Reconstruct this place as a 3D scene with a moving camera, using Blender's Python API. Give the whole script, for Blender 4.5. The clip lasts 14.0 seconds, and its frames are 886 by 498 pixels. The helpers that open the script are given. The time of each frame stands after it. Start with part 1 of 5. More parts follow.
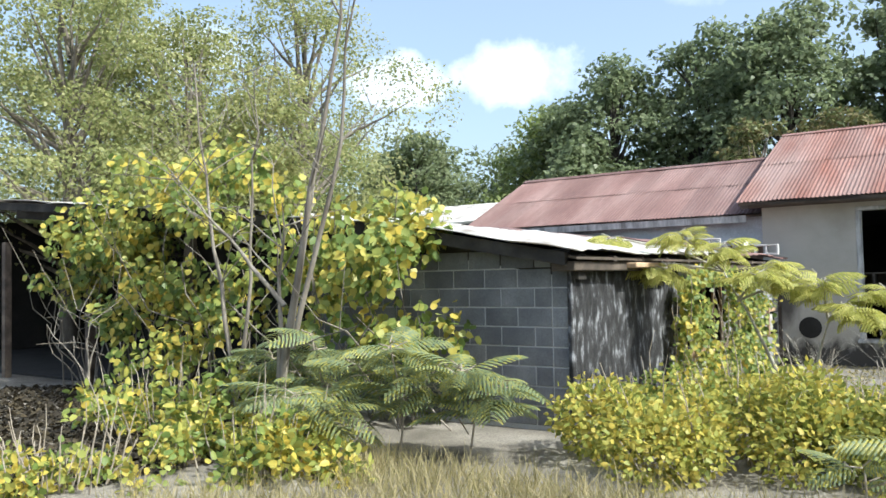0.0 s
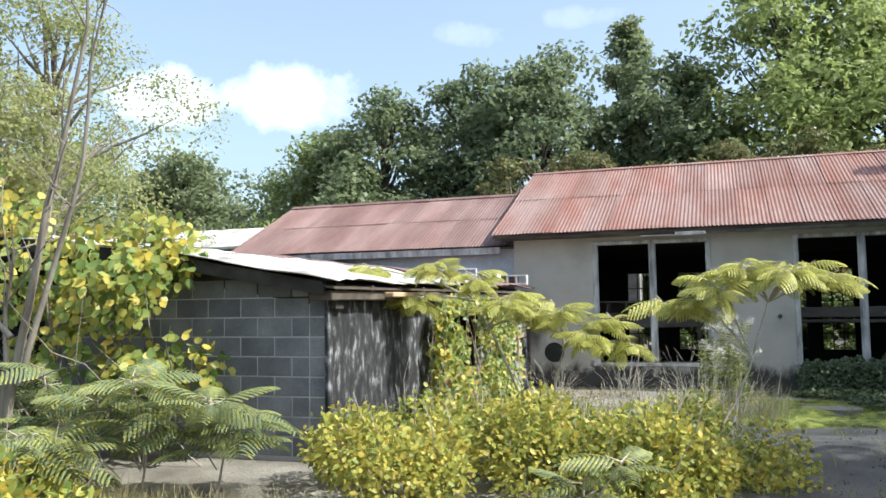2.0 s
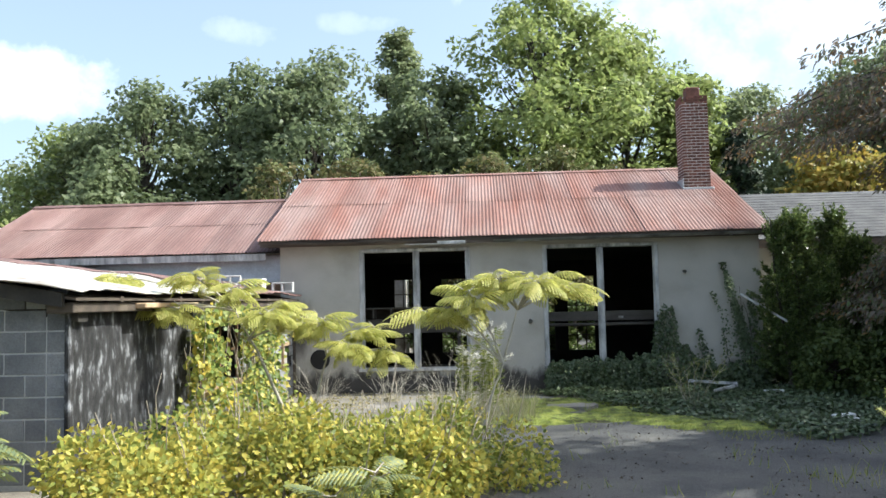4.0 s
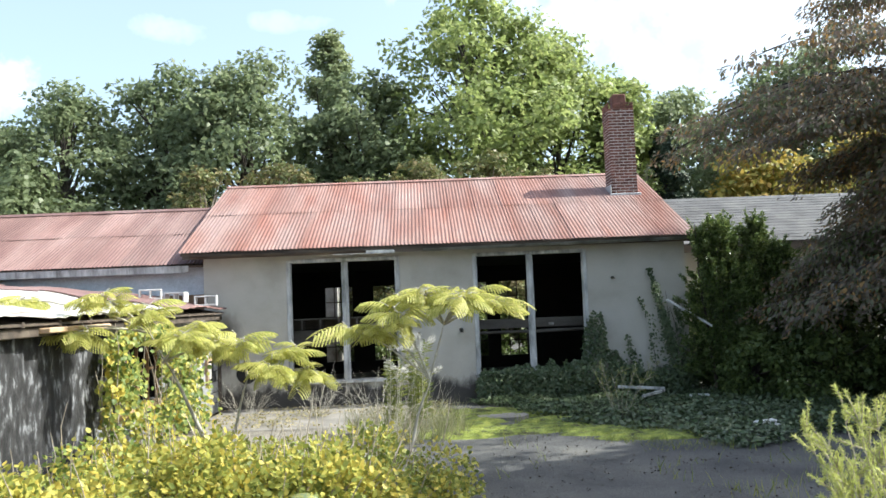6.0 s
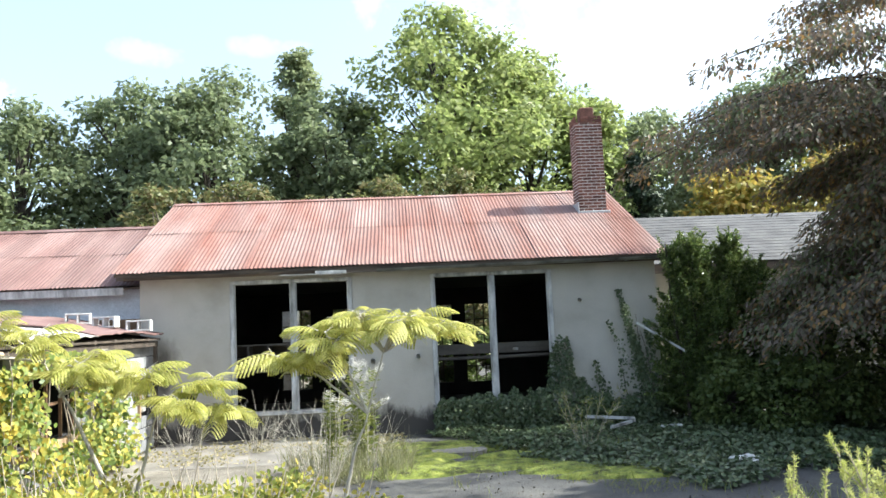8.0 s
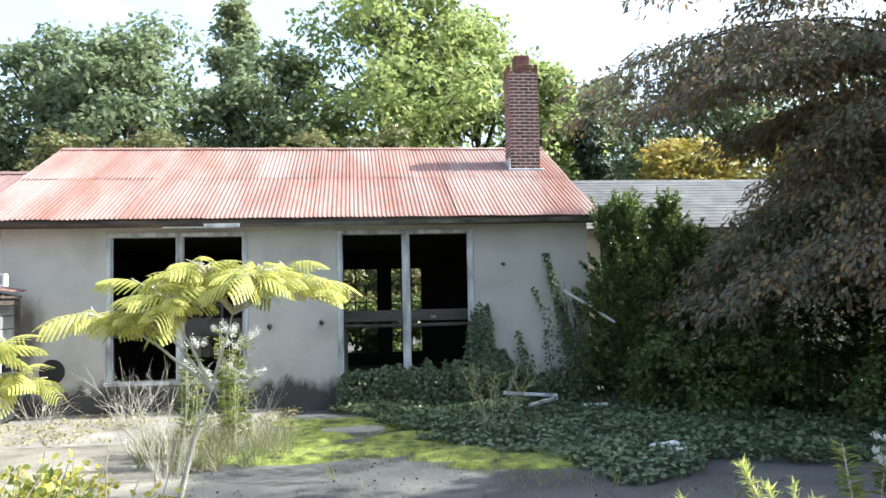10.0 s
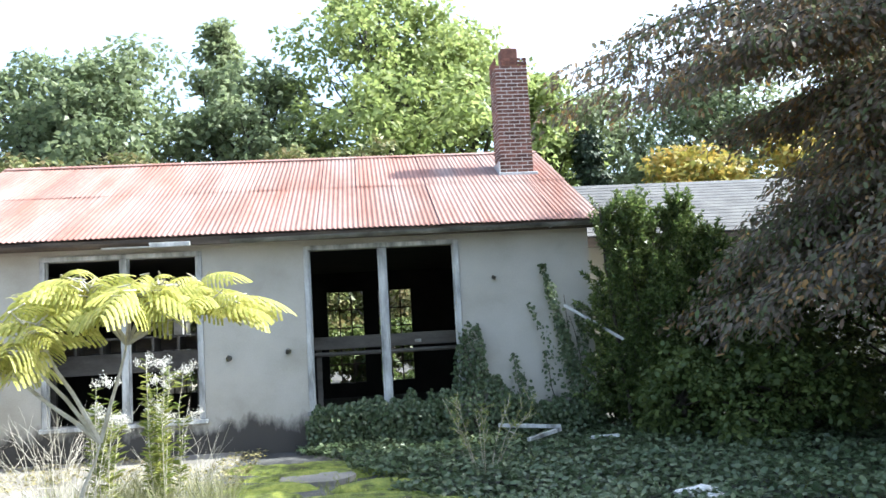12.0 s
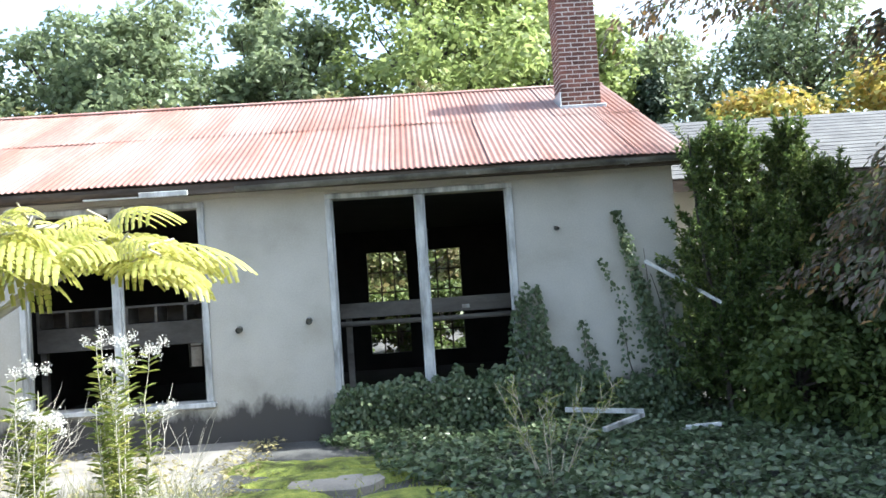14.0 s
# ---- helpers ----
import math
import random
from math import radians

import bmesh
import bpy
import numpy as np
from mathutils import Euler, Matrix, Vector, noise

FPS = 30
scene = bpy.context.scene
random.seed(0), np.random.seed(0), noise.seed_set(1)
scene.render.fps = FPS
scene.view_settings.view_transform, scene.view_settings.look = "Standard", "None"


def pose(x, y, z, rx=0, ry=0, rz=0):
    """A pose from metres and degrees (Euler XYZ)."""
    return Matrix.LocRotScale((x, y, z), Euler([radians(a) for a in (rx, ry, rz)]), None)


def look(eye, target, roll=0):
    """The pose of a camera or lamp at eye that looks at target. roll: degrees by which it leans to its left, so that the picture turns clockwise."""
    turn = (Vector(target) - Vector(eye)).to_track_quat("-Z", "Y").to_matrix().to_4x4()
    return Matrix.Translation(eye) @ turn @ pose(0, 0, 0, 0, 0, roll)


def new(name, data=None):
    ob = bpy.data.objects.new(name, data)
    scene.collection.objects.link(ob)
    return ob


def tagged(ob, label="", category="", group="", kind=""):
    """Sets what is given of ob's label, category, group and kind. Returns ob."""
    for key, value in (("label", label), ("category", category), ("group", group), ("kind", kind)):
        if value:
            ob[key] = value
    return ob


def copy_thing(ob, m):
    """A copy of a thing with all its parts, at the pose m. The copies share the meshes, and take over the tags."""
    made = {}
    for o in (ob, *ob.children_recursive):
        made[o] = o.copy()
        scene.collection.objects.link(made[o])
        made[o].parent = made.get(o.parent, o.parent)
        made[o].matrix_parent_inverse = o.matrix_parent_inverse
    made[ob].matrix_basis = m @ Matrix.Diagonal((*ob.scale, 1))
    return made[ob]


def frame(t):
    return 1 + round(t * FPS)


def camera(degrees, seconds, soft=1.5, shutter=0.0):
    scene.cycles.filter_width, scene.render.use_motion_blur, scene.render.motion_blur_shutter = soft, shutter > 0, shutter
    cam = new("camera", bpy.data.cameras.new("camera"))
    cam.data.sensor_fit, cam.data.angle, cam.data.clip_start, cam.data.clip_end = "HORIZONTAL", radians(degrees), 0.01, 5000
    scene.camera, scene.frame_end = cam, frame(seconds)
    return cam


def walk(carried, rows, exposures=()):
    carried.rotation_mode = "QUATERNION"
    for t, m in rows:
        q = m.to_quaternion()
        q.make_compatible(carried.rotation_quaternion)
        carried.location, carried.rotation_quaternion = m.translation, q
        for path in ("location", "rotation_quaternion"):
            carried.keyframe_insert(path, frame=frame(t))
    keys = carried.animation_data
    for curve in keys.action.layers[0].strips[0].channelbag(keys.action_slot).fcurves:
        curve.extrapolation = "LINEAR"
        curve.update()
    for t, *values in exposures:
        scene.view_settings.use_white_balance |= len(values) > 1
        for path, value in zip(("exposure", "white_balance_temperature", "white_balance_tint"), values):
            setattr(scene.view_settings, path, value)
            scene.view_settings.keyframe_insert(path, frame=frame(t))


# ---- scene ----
cam = camera(57.6, 14.0, soft=1.6)
PATH = [
    (0, (-1.458, -16.296, 1.731), (-2.607, -14.661, 1.809), -1.1),
    (0.5, (-1.418, -16.299, 1.733), (-2.462, -14.596, 1.823), -1.1),
    (1, (-1.38, -16.298, 1.74), (-2.312, -14.531, 1.839), -0.6),
    (1.5, (-1.338, -16.283, 1.753), (-2.109, -14.441, 1.866), -1.2),
    (2, (-1.311, -16.274, 1.765), (-1.96, -14.386, 1.897), -0.9),
    (2.5, (-1.288, -16.266, 1.769), (-1.802, -14.338, 1.905), -0.8),
    (3, (-1.261, -16.273, 1.774), (-1.625, -14.312, 1.917), -0.8),
    (3.5, (-1.241, -16.27, 1.787), (-1.447, -14.285, 1.929), -1.0),
    (5.8, (-1.094, -16.123, 2.003), (-1.06, -14.125, 2.096), -2.4),
    (6, (-1.075, -16.083, 2.007), (-1.015, -14.088, 2.134), -2.3),
    (6.5, (-1.026, -15.928, 2.01), (-0.763, -13.953, 2.18), 0.1),
    (7, (-0.953, -15.701, 2.011), (-0.66, -13.73, 2.188), -2.9),
    (7.5, (-0.823, -15.409, 2.011), (-0.695, -13.422, 2.2), -2.4),
    (7.7, (-0.75, -15.279, 2.008), (-0.63, -13.291, 2.195), -2.6),
    (9.8, (0.184, -13.695, 1.867), (0.249, -11.699, 1.988), -0.8),
    (10, (0.254, -13.545, 1.863), (0.475, -11.56, 1.97), -1.2),
    (10.5, (0.387, -13.166, 1.852), (0.743, -11.205, 2.017), -2.3),
    (11, (0.542, -12.803, 1.831), (0.83, -10.829, 1.977), -5.2),
    (11.5, (0.676, -12.405, 1.798), (0.993, -10.434, 1.917), -1.9),
    (12, (0.767, -11.95, 1.775), (0.979, -9.969, 1.943), -3.2),
    (12.5, (0.861, -11.447, 1.762), (1.024, -9.457, 1.879), -3.5),
    (13, (0.904, -10.942, 1.744), (1.084, -8.954, 1.864), -3.9),
    (13.5, (0.934, -10.38, 1.745), (0.973, -8.384, 1.863), -2.9),
    (14, (1.026, -9.82, 1.742), (1.098, -7.823, 1.828), -3.9),
]
walk(cam, [(t, look(eye, target, roll)) for t, eye, target, roll in PATH],
     [(0.0, 0.75, 5950, 4), (3.5, 0.85, 6100, 4), (6.0, 1.1, 6150, 4), (10.0, 1.55, 6000, 4), (12.0, 1.78, 5850, 4), (14.0, 1.84, 5850, 4)])

# ---- world and sun ----
SUN_ELEVATION, SUN_DIR = radians(46), Vector((math.cos(radians(46)), 0.02, math.sin(radians(46)))).normalized()
world = bpy.data.worlds.new("sky")
scene.world = world
world.use_nodes = True
wn, wl = world.node_tree.nodes, world.node_tree.links
wn.clear()
w_out = wn.new("ShaderNodeOutputWorld")
w_bg = wn.new("ShaderNodeBackground")
w_sky = wn.new("ShaderNodeTexSky")
w_sky.sky_type = "NISHITA"
w_sky.sun_disc = False
w_sky.sun_elevation = SUN_ELEVATION
w_sky.sun_rotation = radians(90)
w_sky.dust_density = 3.5
w_bg.inputs["Strength"].default_value = 0.15


def w_math(op, a, b=None):
    n = wn.new("ShaderNodeMath")
    n.operation = op
    for sock, v in zip(n.inputs, (a, b)):
        if isinstance(v, bpy.types.NodeSocket):
            wl.new(v, sock)
        elif v is not None:
            sock.default_value = v
    return n.outputs[0]


w_coord = wn.new("ShaderNodeTexCoord")
w_sep = wn.new("ShaderNodeSeparateXYZ")
wl.new(w_coord.outputs["Generated"], w_sep.inputs[0])
azimuth = w_math("ARCTAN2", w_sep.outputs["X"], w_sep.outputs["Y"])
height = w_math("ARCSINE", w_sep.outputs["Z"])
w_noise = wn.new("ShaderNodeTexNoise")
w_noise.inputs["Scale"].default_value, w_noise.inputs["Detail"].default_value, w_noise.inputs["Roughness"].default_value = 14.0, 8.0, 0.6
wl.new(w_coord.outputs["Generated"], w_noise.inputs["Vector"])
wisp = w_math("MULTIPLY", w_math("SUBTRACT", w_noise.outputs["Fac"], 0.5), 3.2)
# fair-weather clouds and an added white veil: azimuth, height, half width, half height, density
cover = None
# The widest entry is no cloud: it paints the overexposed white sky at right.
for az, el, wid, hei, dens in ((-38, 13.6, 4.4, 2.4, 0.85), (-29.2, 14.2, 5.8, 2.5, 0.85), (-38.5, 10.6, 6.5, 1.5, 0.35), (-16.3, 18.6, 4.2, 1.2, 0.33), (-8, 19.5, 5.0, 1.0, 0.3), (-52, 16, 5, 2.2, 0.6), (32, 24, 34, 17, 0.55)):
    da = w_math("DIVIDE", w_math("SUBTRACT", azimuth, radians(az)), radians(wid))
    de = w_math("DIVIDE", w_math("SUBTRACT", height, radians(el)), radians(hei))
    d2 = w_math("ADD", w_math("MULTIPLY", da, da), w_math("MULTIPLY", de, de))
    m = w_math("ADD", w_math("SUBTRACT", 1.0, d2), wisp)
    mr = wn.new("ShaderNodeMapRange")
    mr.interpolation_type = "SMOOTHSTEP"
    mr.inputs[1].default_value, mr.inputs[2].default_value, mr.inputs[4].default_value = -0.3, 1.3, dens
    wl.new(m, mr.inputs[0])
    cover = mr.outputs[0] if cover is None else w_math("MAXIMUM", cover, mr.outputs[0])
w_mix = wn.new("ShaderNodeMix")
w_mix.data_type = "RGBA"
w_mix.inputs[7].default_value = (6.2, 6.3, 6.6, 1)
wl.new(w_math("MAXIMUM", cover, 0.16), w_mix.inputs[0])
wl.new(w_sky.outputs["Color"], w_mix.inputs[6])
wl.new(w_mix.outputs[2], w_bg.inputs["Color"])
wl.new(w_bg.outputs["Background"], w_out.inputs["Surface"])
sun = new("sun", bpy.data.lights.new("sun", "SUN"))
sun.data.energy, sun.data.angle, sun.data.color = 4.6, radians(0.53), (1.0, 0.95, 0.86)
sun.matrix_world = look(SUN_DIR * 60, (0, 0, 0))


# ---- materials ----
def ramp_node(nt, stops):
    r = nt.nodes.new("ShaderNodeValToRGB")
    while len(r.color_ramp.elements) < len(stops):
        r.color_ramp.elements.new(0.5)
    for e, (p, c) in zip(r.color_ramp.elements, stops):
        e.position, e.color = p, (*c, 1)
    return r


def noise_node(nt, scale, detail=6.0, coord="Object", stretch=None, rough=0.55, world_space=False):
    n = nt.nodes.new("ShaderNodeTexNoise")
    n.inputs["Scale"].default_value, n.inputs["Detail"].default_value, n.inputs["Roughness"].default_value = scale, detail, rough
    if world_space:
        src = nt.nodes.new("ShaderNodeNewGeometry").outputs["Position"]
    else:
        src = nt.nodes.new("ShaderNodeTexCoord").outputs[coord]
    if stretch:
        m = nt.nodes.new("ShaderNodeMapping")
        m.inputs["Scale"].default_value = stretch
        nt.links.new(src, m.inputs["Vector"])
        src = m.outputs["Vector"]
    nt.links.new(src, n.inputs["Vector"])
    return n


def mix_col(nt, fac, a, b, blend="MIX"):
    m = nt.nodes.new("ShaderNodeMix")
    m.data_type, m.blend_type = "RGBA", blend
    for sock, v in ((m.inputs[0], fac), (m.inputs[6], a), (m.inputs[7], b)):
        if isinstance(v, bpy.types.NodeSocket):
            nt.links.new(v, sock)
        elif isinstance(v, (int, float)):
            sock.default_value = v
        else:
            sock.default_value = (*v, 1)
    return m.outputs[2]


def start_mat(name):
    m = bpy.data.materials.new(name)
    m.use_nodes = True
    return m, m.node_tree, m.node_tree.nodes["Principled BSDF"]


def surface(name, colours, scale=3.0, fine=40.0, rough=0.8, bump=0.3, metal=0.0, stretch=None, rand=0.12, dist=0.01, fine_mix=0.35, world_space=True):
    """Colours spread by broad noise, broken by fine grain, each piece a shade of its own."""
    m, nt, p = start_mat(name)
    big = noise_node(nt, scale, 5, stretch=stretch, world_space=world_space)
    n = len(colours)
    r = ramp_node(nt, [(0.32 + 0.36 * i / max(1, n - 1), c) for i, c in enumerate(colours)])
    nt.links.new(big.outputs["Fac"], r.inputs["Fac"])
    small = noise_node(nt, fine, 8, stretch=stretch, world_space=world_space, rough=0.65)
    r2 = ramp_node(nt, [(0.3, (0.45, 0.45, 0.45)), (0.7, (1.3, 1.3, 1.3))])
    nt.links.new(small.outputs["Fac"], r2.inputs["Fac"])
    col = mix_col(nt, fine_mix, r.outputs["Color"], r2.outputs["Color"], "MULTIPLY")
    if rand:
        info = nt.nodes.new("ShaderNodeObjectInfo")
        hsv = nt.nodes.new("ShaderNodeHueSaturation")
        mr = nt.nodes.new("ShaderNodeMapRange")
        mr.inputs[3].default_value, mr.inputs[4].default_value = 1 - rand, 1 + rand
        nt.links.new(info.outputs["Random"], mr.inputs[0])
        nt.links.new(mr.outputs[0], hsv.inputs["Value"])
        nt.links.new(col, hsv.inputs["Color"])
        col = hsv.outputs["Color"]
    nt.links.new(col, p.inputs["Base Color"])
    p.inputs["Roughness"].default_value, p.inputs["Metallic"].default_value = rough, metal
    b = nt.nodes.new("ShaderNodeBump")
    b.inputs["Strength"].default_value, b.inputs["Distance"].default_value = bump, dist
    nt.links.new(small.outputs["Fac"], b.inputs["Height"])
    nt.links.new(b.outputs["Normal"], p.inputs["Normal"])
    return m


def leaf_mat(name, colours, through_light=0.4, rough=0.5, patch=0.8):
    """Leaves: each its own shade, in broad patches, light passing through."""
    m, nt, p = start_mat(name)
    geo = nt.nodes.new("ShaderNodeNewGeometry")
    big = noise_node(nt, patch, 3, world_space=True)
    add = nt.nodes.new("ShaderNodeMath")
    add.operation = "MULTIPLY_ADD"
    add.inputs[1].default_value = 0.5
    sub = nt.nodes.new("ShaderNodeMath")
    sub.operation = "MULTIPLY"
    sub.inputs[1].default_value = 0.62
    nt.links.new(big.outputs["Fac"], sub.inputs[0])
    nt.links.new(geo.outputs["Random Per Island"], add.inputs[0])
    nt.links.new(sub.outputs[0], add.inputs[2])
    n = len(colours)
    r = ramp_node(nt, [(0.2 + 0.62 * i / max(1, n - 1), c) for i, c in enumerate(colours)])
    nt.links.new(add.outputs[0], r.inputs["Fac"])
    nt.links.new(r.outputs["Color"], p.inputs["Base Color"])
    p.inputs["Roughness"].default_value = rough
    p.inputs["Specular IOR Level"].default_value = 0.35
    tr = nt.nodes.new("ShaderNodeBsdfTranslucent")
    nt.links.new(r.outputs["Color"], tr.inputs["Color"])
    mx = nt.nodes.new("ShaderNodeMixShader")
    mx.inputs[0].default_value = through_light
    nt.links.new(p.outputs[0], mx.inputs[1])
    nt.links.new(tr.outputs[0], mx.inputs[2])
    nt.links.new(mx.outputs[0], nt.nodes["Material Output"].inputs["Surface"])
    return m


M_STUCCO = surface("stucco", [(0.36, 0.335, 0.285), (0.435, 0.41, 0.36), (0.475, 0.45, 0.40)], 1.1, 60, 0.9, 0.35, dist=0.004, fine_mix=0.22, rand=0)
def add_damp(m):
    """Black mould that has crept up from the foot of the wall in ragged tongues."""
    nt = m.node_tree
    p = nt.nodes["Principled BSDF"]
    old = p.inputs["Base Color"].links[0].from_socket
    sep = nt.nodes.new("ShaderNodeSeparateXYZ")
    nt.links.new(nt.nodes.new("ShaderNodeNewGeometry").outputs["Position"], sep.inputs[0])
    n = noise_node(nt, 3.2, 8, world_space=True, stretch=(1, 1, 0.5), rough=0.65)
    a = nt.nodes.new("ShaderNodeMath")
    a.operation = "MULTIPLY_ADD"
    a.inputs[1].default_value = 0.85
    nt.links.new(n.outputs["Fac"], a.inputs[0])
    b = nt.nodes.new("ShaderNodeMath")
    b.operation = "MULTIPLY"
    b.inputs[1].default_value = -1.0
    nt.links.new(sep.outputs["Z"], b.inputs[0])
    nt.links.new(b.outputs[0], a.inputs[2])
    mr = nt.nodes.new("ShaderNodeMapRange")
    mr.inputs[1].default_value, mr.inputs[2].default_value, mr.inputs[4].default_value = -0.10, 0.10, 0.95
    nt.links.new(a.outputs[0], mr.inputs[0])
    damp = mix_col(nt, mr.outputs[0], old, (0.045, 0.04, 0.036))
    # one sooty run below the wing's roof corner
    off = nt.nodes.new("ShaderNodeMapping")
    off.inputs["Location"].default_value, off.inputs["Scale"].default_value = (4.95 * 2.2, 0, -1.35 * 1.1), (2.2, 0.0, 1.1)
    nt.links.new(sep.inputs[0].links[0].from_socket, off.inputs["Vector"])
    far = nt.nodes.new("ShaderNodeVectorMath")
    far.operation = "LENGTH"
    nt.links.new(off.outputs["Vector"], far.inputs[0])
    mix_n = nt.nodes.new("ShaderNodeMath")
    mix_n.operation = "SUBTRACT"
    nt.links.new(n.outputs["Fac"], mix_n.inputs[0])
    nt.links.new(far.outputs["Value"], mix_n.inputs[1])
    m2 = nt.nodes.new("ShaderNodeMapRange")
    m2.inputs[1].default_value, m2.inputs[2].default_value, m2.inputs[4].default_value = -0.3, 0.25, 0.85
    nt.links.new(mix_n.outputs[0], m2.inputs[0])
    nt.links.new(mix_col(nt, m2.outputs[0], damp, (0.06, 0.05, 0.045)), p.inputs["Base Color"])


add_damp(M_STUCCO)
M_STUCCO_BASE = surface("stained_render", [(0.06, 0.055, 0.05), (0.12, 0.11, 0.095), (0.30, 0.28, 0.24)], 2.0, 30, 0.95, 0.5, rand=0)
M_RUST = surface("rusty_corrugated_iron", [(0.195, 0.08, 0.058), (0.23, 0.128, 0.108), (0.265, 0.18, 0.162)], 0.9, 14, 0.78, 0.15, 0.1, stretch=(1.6, 0.35, 0.35), rand=0.14)
M_RUST_DULL = surface("dull_rusty_iron", [(0.13, 0.068, 0.06), (0.18, 0.105, 0.094), (0.235, 0.155, 0.142)], 0.8, 14, 0.7, 0.15, 0.2, stretch=(1.6, 0.35, 0.35), rand=0.14)
M_WHITE_METAL = surface("weathered_white_metal", [(0.22, 0.185, 0.15), (0.52, 0.50, 0.47), (0.68, 0.67, 0.65)], 2.6, 25, 0.55, 0.2, rand=0.08)
M_SHINGLE = surface("grey_shingle", [(0.055, 0.055, 0.058), (0.08, 0.08, 0.084), (0.112, 0.112, 0.112)], 2.0, 60, 0.9, 0.4, rand=0.12)
M_WOOD_GREY = surface("weathered_grey_paint", [(0.20, 0.20, 0.19), (0.46, 0.46, 0.45), (0.66, 0.66, 0.64)], 6, 40, 0.75, 0.4, stretch=(1, 1, 0.25), rand=0.1)
M_WOOD_DARK = surface("old_dark_wood", [(0.045, 0.035, 0.028), (0.09, 0.07, 0.055), (0.15, 0.12, 0.09)], 4, 40, 0.8, 0.4, stretch=(0.3, 1, 1), rand=0.15)
# Timber tone with the shade below the shed roof painted in.
M_EAVE_SHADE = surface("shade_dark_timber", [(0.012, 0.011, 0.010), (0.026, 0.023, 0.02), (0.05, 0.044, 0.038)], 4, 40, 0.85, 0.5, rand=0.15)
M_WOOD_TAN = surface("bare_timber", [(0.30, 0.20, 0.12), (0.42, 0.29, 0.18), (0.52, 0.38, 0.25)], 4, 40, 0.8, 0.4, rand=0.15)
M_GUTTER = surface("dull_gutter_metal", [(0.10, 0.10, 0.09), (0.19, 0.19, 0.17), (0.27, 0.27, 0.25)], 3, 30, 0.5, 0.2, 0.5, rand=0.1)
M_BRICK = surface("red_brown_brick", [(0.10, 0.045, 0.035), (0.155, 0.07, 0.052), (0.20, 0.10, 0.075)], 6, 60, 0.9, 0.5, rand=0.35)
M_MORTAR = surface("pale_mortar", [(0.55, 0.51, 0.47), (0.66, 0.62, 0.58)], 8, 70, 0.95, 0.5, rand=0)
M_FLASH = surface("lead_flashing", [(0.42, 0.43, 0.45), (0.58, 0.59, 0.60)], 6, 30, 0.45, 0.2, 0.4, rand=0)
M_BLOCK = surface("dark_painted_block", [(0.115, 0.12, 0.13), (0.17, 0.175, 0.187), (0.235, 0.24, 0.245)], 2.2, 55, 0.92, 0.6, rand=0.22, fine_mix=0.5)
M_BLOCK_PALE = surface("grey_concrete_block", [(0.20, 0.205, 0.215), (0.30, 0.305, 0.315), (0.38, 0.38, 0.38)], 2.2, 55, 0.92, 0.6, rand=0.16)
M_BLOCK_MORTAR = surface("block_mortar", [(0.38, 0.38, 0.375), (0.50, 0.495, 0.485)], 3, 60, 0.95, 0.5, rand=0)
M_CHAR = surface("charred_peeling_block", [(0.012, 0.012, 0.013), (0.018, 0.018, 0.019), (0.05, 0.05, 0.054), (0.30, 0.31, 0.33)], 8.5, 40, 0.9, 0.8, rand=0.1, stretch=(1, 1.3, 0.6), fine_mix=0.75)
M_BLUEWALL = surface("pale_blue_painted_wall", [(0.50, 0.54, 0.60), (0.60, 0.64, 0.70), (0.66, 0.69, 0.74)], 1.5, 30, 0.8, 0.15, rand=0)
# Near-black tone that stands in for the shade inside house, shed and vent.
M_DARK = surface("interior_shade_dark", [(0.016, 0.015, 0.014), (0.03, 0.028, 0.025)], 2, 20, 0.95, 0.2, rand=0)
M_SHELF = surface("dusty_shelf_board", [(0.07, 0.06, 0.05), (0.12, 0.105, 0.09), (0.17, 0.15, 0.13)], 3, 30, 0.85, 0.3, stretch=(0.4, 1, 1), rand=0.1)
M_CONCRETE = surface("cracked_concrete", [(0.14, 0.13, 0.115), (0.205, 0.19, 0.17), (0.27, 0.25, 0.225)], 1.6, 35, 0.95, 0.5, rand=0.05)
M_MOSS = surface("bright_moss", [(0.06, 0.06, 0.025), (0.20, 0.245, 0.045), (0.36, 0.385, 0.075)], 6.5, 90, 0.95, 1.0, rand=0, dist=0.03, fine_mix=0.5)
M_BARK = surface("grey_bark", [(0.13, 0.11, 0.09), (0.21, 0.185, 0.15), (0.29, 0.26, 0.22)], 6, 50, 0.9, 0.6, stretch=(1, 1, 0.3), rand=0.15)
M_BARK_DARK = surface("dark_bark", [(0.03, 0.025, 0.022), (0.06, 0.05, 0.042), (0.10, 0.085, 0.07)], 5, 40, 0.9, 0.6, stretch=(1, 1, 0.3), rand=0.1)
M_TWIG = surface("dry_twig", [(0.24, 0.20, 0.15), (0.36, 0.31, 0.25), (0.46, 0.41, 0.34)], 8, 40, 0.9, 0.3, rand=0.1)
M_TWIG_PALE = surface("pale_stem", [(0.34, 0.31, 0.25), (0.46, 0.43, 0.36), (0.55, 0.52, 0.45)], 8, 40, 0.9, 0.3, rand=0.1)
M_STONE = surface("white_rubble", [(0.45, 0.45, 0.44), (0.66, 0.66, 0.65)], 6, 40, 0.9, 0.5, rand=0.1)
M_BRICK_TILE = surface("brown_stain", [(0.16, 0.09, 0.05), (0.26, 0.16, 0.10)], 3, 30, 0.9, 0.3, rand=0.1)

